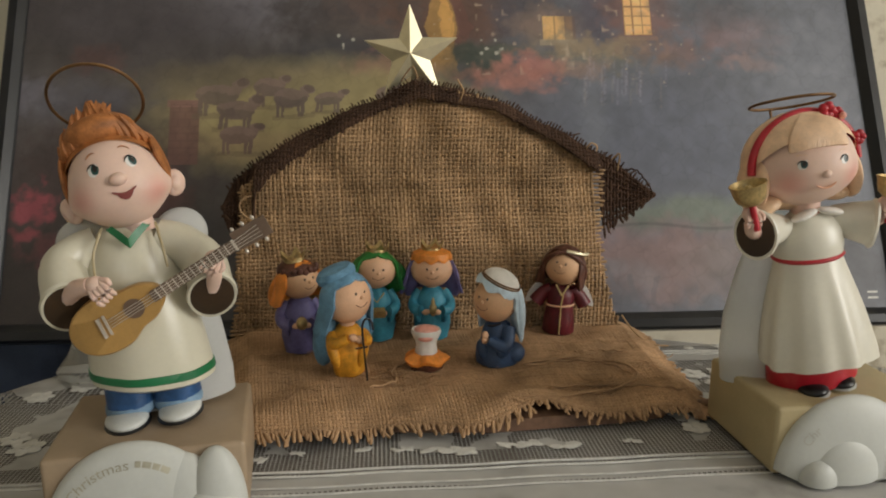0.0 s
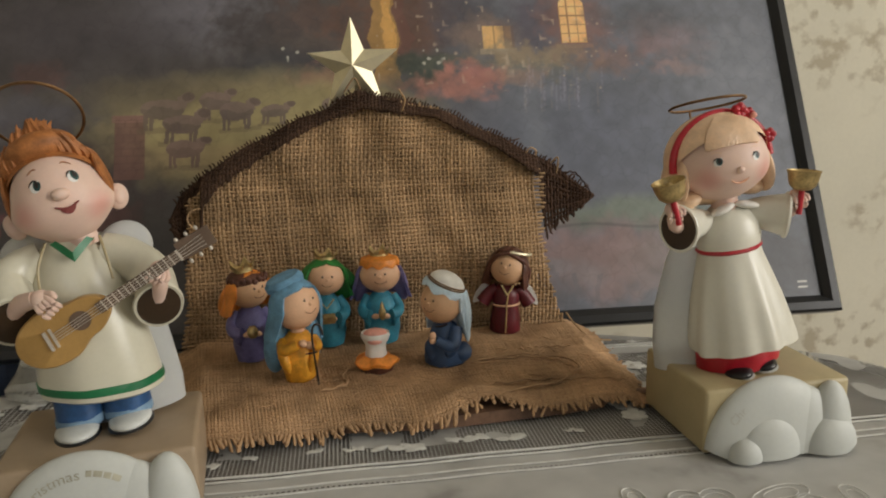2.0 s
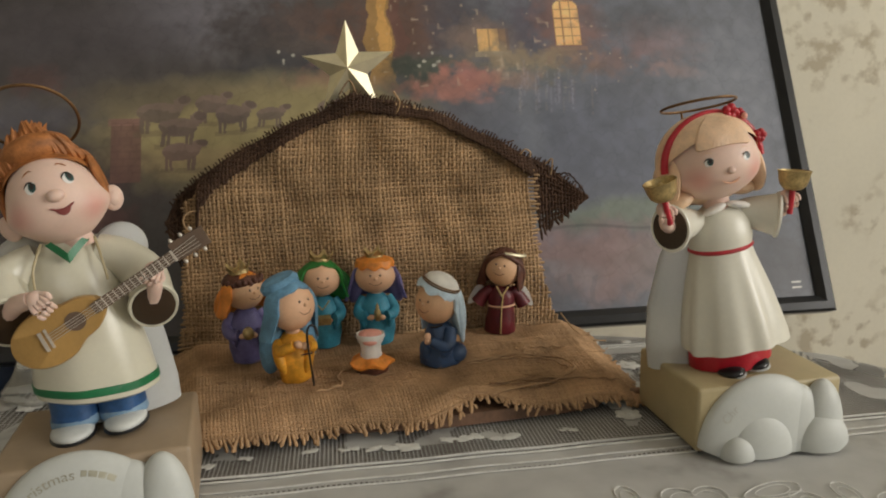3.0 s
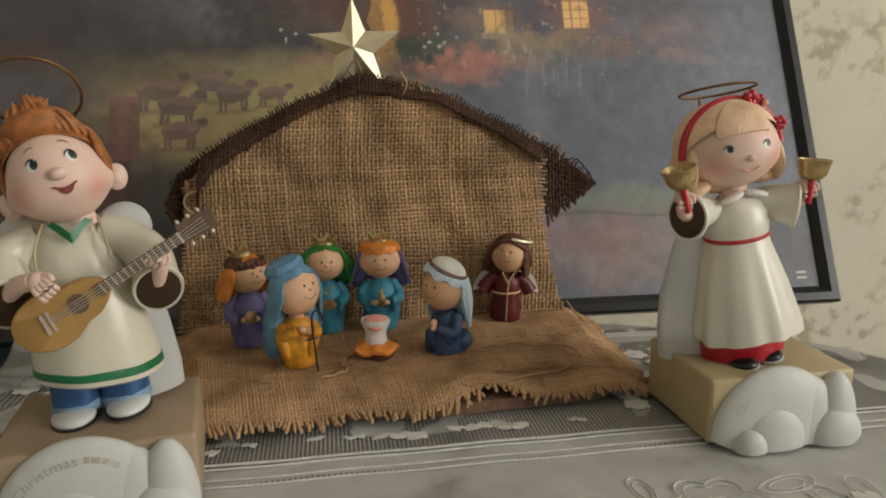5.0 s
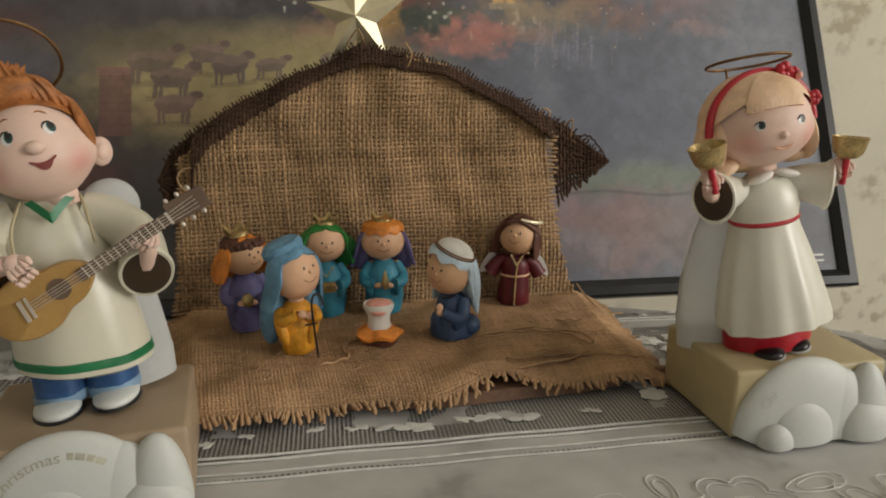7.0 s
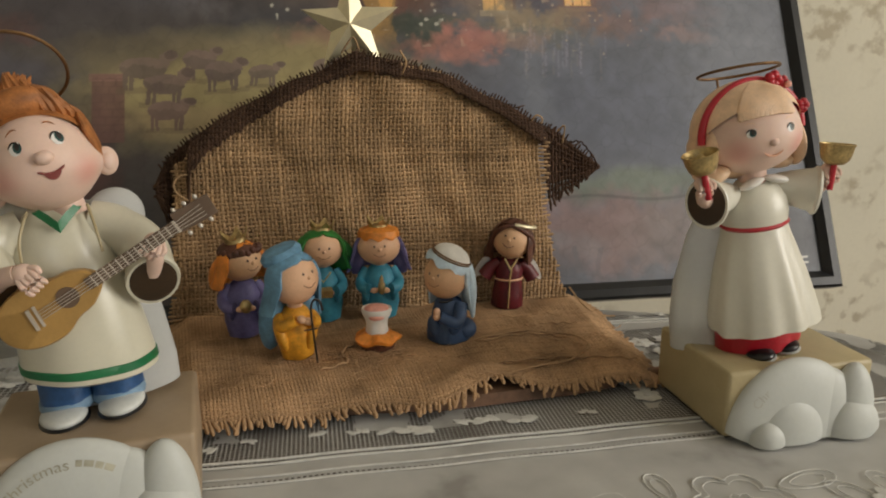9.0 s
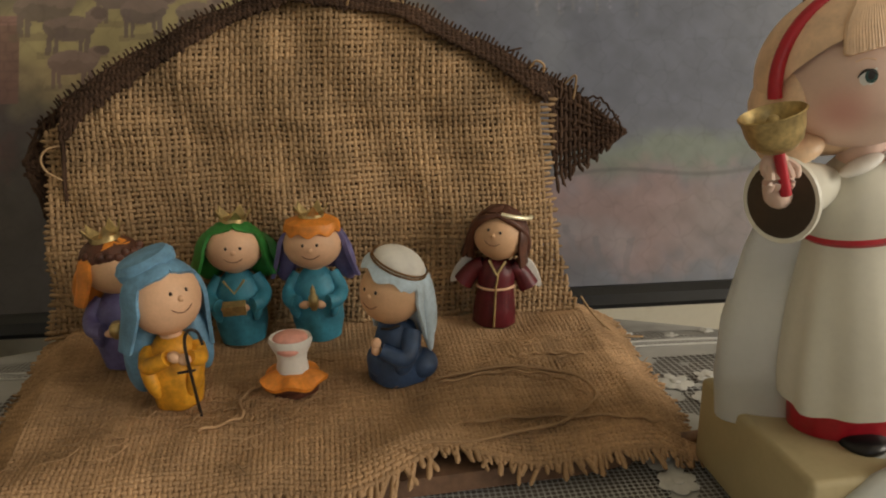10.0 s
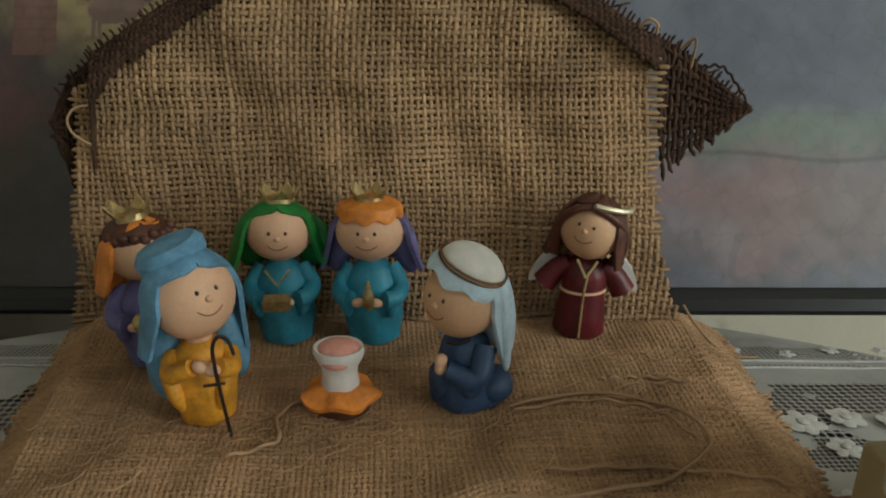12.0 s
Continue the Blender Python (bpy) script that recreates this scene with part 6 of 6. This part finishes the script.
def guitar():
    g = tagged(empty("toy_guitar", BOY @ pose(-0.0022, -0.0245, 0.0560) @ pose(0, 0, 0, 0, -26.5, -5) @ Matrix.Scale(0.82, 4)), "small tan toy guitar held by the boy doll", "guitar")
    a = np.linspace(0, 2 * math.pi, 64, endpoint=False)
    x = np.cos(a) * 0.0250 - 0.0035
    w = 0.0142 - 0.0030 * np.cos(a) - 0.0022 * np.exp(-((x - 0.004) / 0.006) ** 2)
    z = np.sin(a) * w * (1.0 + 0.1 * np.sign(np.sin(a)) * 0)
    s = Solid()
    rings = [np.stack([x * k, np.full_like(x, y), z * k], -1) for k, y in ((0.02, -0.0022), (0.96, -0.0022), (1.0, -0.0014), (1.0, 0.0040), (0.96, 0.0048), (0.02, 0.0048))]
    s.grid(np.array(rings), WOODTAN)
    s.make("body", g)
    s = Solid()
    s.lathe([(0.0002, -0.0003), (0.0050, -0.0003), (0.0050, 0.0003), (0.0002, 0.0003)], NECKWOOD, c=(0.0055, -0.0024, 0), turn=(90, 0, 0), seg=24)
    s.make("sound_hole", g)
    s = Solid()
    s.slab((0.048, 0.0022, 0.0058), (0.040, -0.0026, 0), NECKWOOD)
    s.make("neck", g)
    for k in range(13):
        s = Solid()
        s.slab((0.0005, 0.0006, 0.0058), (0.0195 + k * 0.0033, -0.0039, 0), SILVER)
        s.make("fret", g)
    s = Solid()
    s.slab((0.0012, 0.0012, 0.0062), (0.0635, -0.0038, 0), SILVER)
    s.make("nut", g)
    s = Solid()
    s.slab((0.0190, 0.0024, 0.0100), (0.0735, -0.0022, 0.0006), NECKWOOD, (0, 4, 0))
    s.make("headstock", g)
    for k in range(3):
        for e in (-1, 1):
            s = Solid()
            s.ball((0.0665 + k * 0.0058, -0.0022, e * 0.0064 + 0.0004), (0.0010, 0.0009, 0.0014), SILVER, seg=10, rings=8)
            s.make("tuning_peg", g)
    for k in range(4):
        zz = -0.0020 + k * 0.00133
        s = Solid()
        s.tube([(-0.0085, -0.0034, zz), (0.0635, -0.0044, zz), (0.078, -0.0038, zz * 1.4)], 0.00018, SILVER, seg=5)
        s.make("string", g)
    s = Solid()
    s.slab((0.0015, 0.0014, 0.0105), (-0.0125, -0.0028, 0), SILVER, (0, 10, 0))
    s.slab((0.0012, 0.0010, 0.0105), (-0.0095, -0.0026, 0), SILVER, (0, 10, 0))
    s.make("bridge", g)


def girl_angel():
    skin = blushed("girl_face_paint", [(-0.0170, -0.0150, 0.1065), (0.0110, -0.0180, 0.1065)], 0.0100)
    s = Solid()
    for k in (-1, 1):
        s.ball((k * 0.0078, -0.0112 + 0.0012 * k, 0.0024), (0.0072, 0.0088, 0.0034), BLACK, (0, 0, -14), seg=24)
        s.ball((k * 0.0078, -0.0112 + 0.0012 * k, 0.0008), (0.0077, 0.0094, 0.0009), SHOE, (0, 0, -14), seg=24)
    s.lathe([(0.0210, 0.0012), (0.0226, 0.003), (0.0222, 0.0215)], RED, oval=0.72, flute=0.04, folds=4, seg=48)
    first = len(s.v)
    b = np.linspace(0, 2 * math.pi, 120, endpoint=False)
    pleat = 0.55 * np.cos(b * 9) + 0.30 * np.cos(b * 14 + 1.0) + 0.15 * np.cos(b * 5 + 2)
    rings = []
    for rr, z, f in ((0.0252, 0.0152, 0.050), (0.0283, 0.0136, 0.060), (0.0281, 0.0180, 0.056), (0.0262, 0.0280, 0.046), (0.0236, 0.0390, 0.034), (0.0205, 0.0500, 0.022), (0.0172, 0.0610, 0.010), (0.0160, 0.0660, 0.0)):
        q = rr * (1 + f * pleat)
        rings.append(np.stack([q * np.cos(b), q * np.sin(b) * 0.82, np.full_like(b, z) + 0.0009 * np.sin(b * 3) * (f > 0.04)], -1))
    s.grid(np.array(rings), DRESS)
    for i in range(first, len(s.v)):
        x, y, z = s.v[i]
        s.v[i] = (x + 0.0040 * max(0.0, 1 - z / 0.064), y, z)
    first = len(s.v)
    s.lathe([(0.0160, 0.0652), (0.0172, 0.0664), (0.0160, 0.0678)], RED, oval=0.84, cap=False)
    s.lathe([(0.0160, 0.0660), (0.0168, 0.0715), (0.0160, 0.0785), (0.0125, 0.0840), (0.0075, 0.0885), (0.0060, 0.0895)], DRESS, oval=0.84)
    for k in (-1, 1):
        s.ball((k * 0.0066, -0.0085, 0.0885), (0.0066, 0.0034, 0.0020), CHALK, (0, k * 16, 0), seg=16)
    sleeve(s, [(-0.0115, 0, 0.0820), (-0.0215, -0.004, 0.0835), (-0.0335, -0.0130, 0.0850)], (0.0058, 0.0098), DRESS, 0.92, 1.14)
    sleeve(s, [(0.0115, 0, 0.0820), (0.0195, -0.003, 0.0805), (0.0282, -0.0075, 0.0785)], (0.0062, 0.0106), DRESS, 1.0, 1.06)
    s.tube(curve_pts([(-0.0335, -0.0125, 0.0860), (-0.0375, -0.0170, 0.0885), (-0.0388, -0.0185, 0.0925)], 8), np.linspace(0.0036, 0.0030, 8), FLESH, seg=12)
    finger_hand(s, (-0.0390, -0.0188, 0.0955), 4, FLESH, 0.92)
    s.tube(curve_pts([(0.0270, -0.0080, 0.0790), (0.0310, -0.0105, 0.0820), (0.0318, -0.0115, 0.0845)], 8), np.linspace(0.0036, 0.0030, 8), FLESH, seg=12)
    finger_hand(s, (0.0320, -0.0118, 0.0868), -4, FLESH, 0.92)
    s.lathe([(0.0370, 0.0005), (0.0365, 0.016), (0.0330, 0.036), (0.0240, 0.060), (0.0130, 0.080)], FROST, c=(-0.002, 0.0180, 0), oval=0.42, seg=48)
    # head: broad and low, with a high brow
    s.lathe([(0.0066, 0.086), (0.0064, 0.096)], FLESH, c=(-0.001, -0.001, 0))
    c, r = (-0.0022, -0.0010, 0.1122), (0.0232, 0.0212, 0.0200)

    def cheeky(U):
        z = U[..., 2]
        return U * np.stack([1 + 0.08 * np.exp(-((z + 0.40) / 0.38) ** 2), 1 + 0.03 * np.exp(-((z + 0.35) / 0.4) ** 2), 1 + 0 * z], -1)

    s.ball(c, r, skin, seg=48, rings=36, warp=cheeky)
    az = -6
    for k in (-1, 1):
        doll_eye(s, c, (r[0] * 1.015, r[1] * 1.01, r[2]), az + k * 24, 6, 0.0020, 2, 1.1)
        s.tube([on_ball(c, r, az + k * 25 + t, 20 - 0.05 * t * t, 1.0) for t in np.linspace(-6, 6, 7)], 0.00018, HAIR_BLOND, seg=5)
    s.ball(on_ball(c, r, az + 1, -8, 1.02), (0.0022, 0.0018, 0.0018), skin, seg=16)
    s.tube([on_ball(c, (r[0] * 1.05, r[1] * 1.02, r[2]), az + 1 + 11 * q, -26 + 6 * q * q, 1.045) for q in np.linspace(-1, 1, 13)], np.array([0.0002, 0.0003] + [0.00048] * 9 + [0.0003, 0.0002]), CHEEK, seg=6)
    # smooth bobbed hair turned out at the ends, a short straight fringe, a red band
    s.ball((-0.0022, 0.0022, 0.1132), (0.0258, 0.0240, 0.0226), HAIR_BLOND, (-44, 0, 0), (0.45, 1.0), seg=52, rings=30)
    s.ball((-0.0022, 0.0075, 0.1050), (0.0262, 0.0182, 0.0165), HAIR_BLOND, seg=40)
    for k in (-1, 1):
        s.ball((-0.0022 + k * 0.0232, 0.0015, 0.1050), (0.0036, 0.0125, 0.0140), HAIR_BLOND, (0, -k * 8, 0), seg=24)
        s.ball((-0.0022 + k * (0.0165 if k > 0 else 0.0205), 0.0035 if k > 0 else -0.0005, 0.0955), (0.0080, 0.0105, 0.0046), HAIR_BLOND, (0, k * 12, 0), seg=24)
    for k in range(40):
        a = az - 36 + k * 72 / 39
        low = 27 - 0.0035 * (a - az) ** 2 + (1.2 if k % 3 == 0 else 0)
        s.tube(curve_pts([on_ball(c, r, a * 0.7, 74, 1.10), on_ball(c, r, a * 0.9, 56, 1.12), on_ball(c, r, a, 40, 1.09), on_ball(c, r, a, low, 1.025)], 12), np.linspace(0.0018, 0.0009, 12), HAIR_BLOND, seg=8)
    band = [(-0.0022 + math.cos(t) * 0.0266, -0.0035 + 0.001 * math.sin(t), 0.1110 + math.sin(t) * 0.0248) for t in np.linspace(-0.02, math.pi + 0.02, 40)]
    s.tube(band, 0.0019, RED, seg=10, up=(0, 1.0, 0))
    for x, y, z, q in ((0.0078, -0.0060, 0.1350, 0.0036), (0.0128, -0.0060, 0.1330, 0.0026), (0.0232, -0.0060, 0.1205, 0.0030)):
        for p in range(5):
            a = p * 2 * math.pi / 5
            s.ball((x + math.cos(a) * q * 0.6, y, z + math.sin(a) * q * 0.6), q * 0.62, RED, seg=10, rings=8)
    s.ball((0.0140, -0.0082, 0.1320), 0.0016, PINK, seg=10, rings=8)
    halo(s, (-0.0020, 0.006, 0.1400), 0.0182, (-12, 4, 0), WIRE)
    s.tube([(-0.0020, 0.020, 0.120), (-0.0020, 0.0235, 0.1365)], 0.0006, WIRE, seg=6)
    ob = s.make("girl_angel_doll")
    ob.matrix_world = GIRL
    return tagged(ob, "blond girl angel doll in ivory dress with red headband", "doll", "angel dolls")


def handbell(m, label):
    b = tagged(empty("handbell", m @ Matrix.Scale(0.74, 4)), label, "bell", "handbells of the doll")
    s = Solid()
    s.lathe([(0.0015, 0.006), (0.0055, 0.0068), (0.0084, 0.0096), (0.0096, 0.0138), (0.0102, 0.0180), (0.0110, 0.0194), (0.0106, 0.0198), (0.0094, 0.0178), (0.0087, 0.0138), (0.0074, 0.0102), (0.0012, 0.0080)], BRASS, seg=32, cap=False)
    s.make("bell_cup", b)
    s = Solid()
    s.tube([(0, 0, -0.010), (0, 0, 0.0075)], 0.0019, RED, seg=12)
    s.make("handle", b)
    s = Solid()
    s.ball((0, 0, 0.0165), 0.0024, BRASS, seg=12, rings=8)
    s.make("clapper", b)


BOX_B, BOX_G = (-0.1255, 0.3130, 0.0), (0.1945, 0.366, 0.0)
music_box(BOX_B, 14, "shade-browned cream music box with white cloud front, under the boy doll", False)
music_box(BOX_G, 8, "cream music box with a white cloud front, under the girl doll", True)
BOY = pose(-0.1260, 0.3160, 0.0364, 0, -4.5, 19)
GIRL = pose(0.1905, 0.362, 0.0362, 0, -8.5, 9)
boy_angel()
guitar()
girl_angel()
handbell(GIRL @ pose(-0.0392, -0.0222, 0.0968, 0, -9, 0), "small brass handbell with red handle held upright")
handbell(GIRL @ pose(0.0318, -0.0152, 0.0868, 0, 12, 0), "small brass handbell with red handle, tilted outward")


# ---- glass angel ornament ----
def glass_angel():
    g = tagged(empty("glass_angel", pose(-0.217, 0.456, 0.0012, 0, 0, 22)), "clear glass angel ornament with gilt wings on the lace", "ornament")
    s = Solid()
    s.lathe([(0.0340, 0.001), (0.0345, 0.003), (0.0275, 0.012), (0.0195, 0.030), (0.0140, 0.050), (0.0085, 0.066), (0.0060, 0.072)], MILKY, seg=40, cap=False)
    s.lathe([(0.0050, 0.072), (0.0095, 0.078), (0.0115, 0.085), (0.0090, 0.094), (0.0040, 0.098)], GLASS, seg=32)
    s.make("glass_body", g)
    s = Solid()
    s.ball((0, 0, 0.108), (0.0125, 0.0120, 0.0125), GLASS)
    s.make("glass_head", g)
    s = Solid()
    s.ball((0, 0.002, 0.111), (0.0136, 0.0124, 0.0112), MILKY, (20, 0, 0), (0.5, 1.0))
    s.make("frosted_hair", g, 60)
    s = Solid()
    s.tube([(math.cos(a) * 0.009, math.sin(a) * 0.009, 0.096) for a in np.linspace(0, 6.28, 24)], 0.0007, BRIGHT_GOLD, seg=6)
    s.make("collar", g)
    for k in (-1, 1):
        # upswept wing of overlapping gilt feathers
        wing = empty("wing")
        wing.parent = g
        root = np.array((k * 0.0080, 0.007, 0.090))
        for row, (n, L) in enumerate(((9, 0.035), (8, 0.026), (6, 0.017))):
            for i in range(n):
                a = radians(106 - 8 * row - i * (52 - 4 * row) / n)
                ln = L * (1 - 0.055 * i)
                d = np.array((k * math.cos(a) * 0.45, 0.0015 * row - 0.002, math.sin(a)))
                m = root + np.array((k * 0.0014 * i, -0.0008 * row, -0.0036 * i + 0.004))
                p = curve_pts([m, m + d * ln * 0.5 + (k * 0.003, -0.0008 * row, 0), m + d * ln], 9)
                s = Solid()
                s.tube(p, np.array([0.0010, 0.0018, 0.0022, 0.0023, 0.0022, 0.0020, 0.0016, 0.0011, 0.0004]), BRIGHT_GOLD, seg=6)
                s.make("feather", wing)
    s = Solid()
    s.tube(curve_pts([(-0.008, -0.004, 0.075), (-0.015, -0.010, 0.064), (-0.021, -0.0135, 0.0585), (-0.024, -0.015, 0.0565), (-0.027, -0.016, 0.053)], 16), np.array([0.0013] * 10 + [0.0014, 0.0016, 0.0019, 0.0022, 0.0026, 0.003]), BRIGHT_GOLD, seg=8)
    s.make("trumpet", g)


glass_angel()
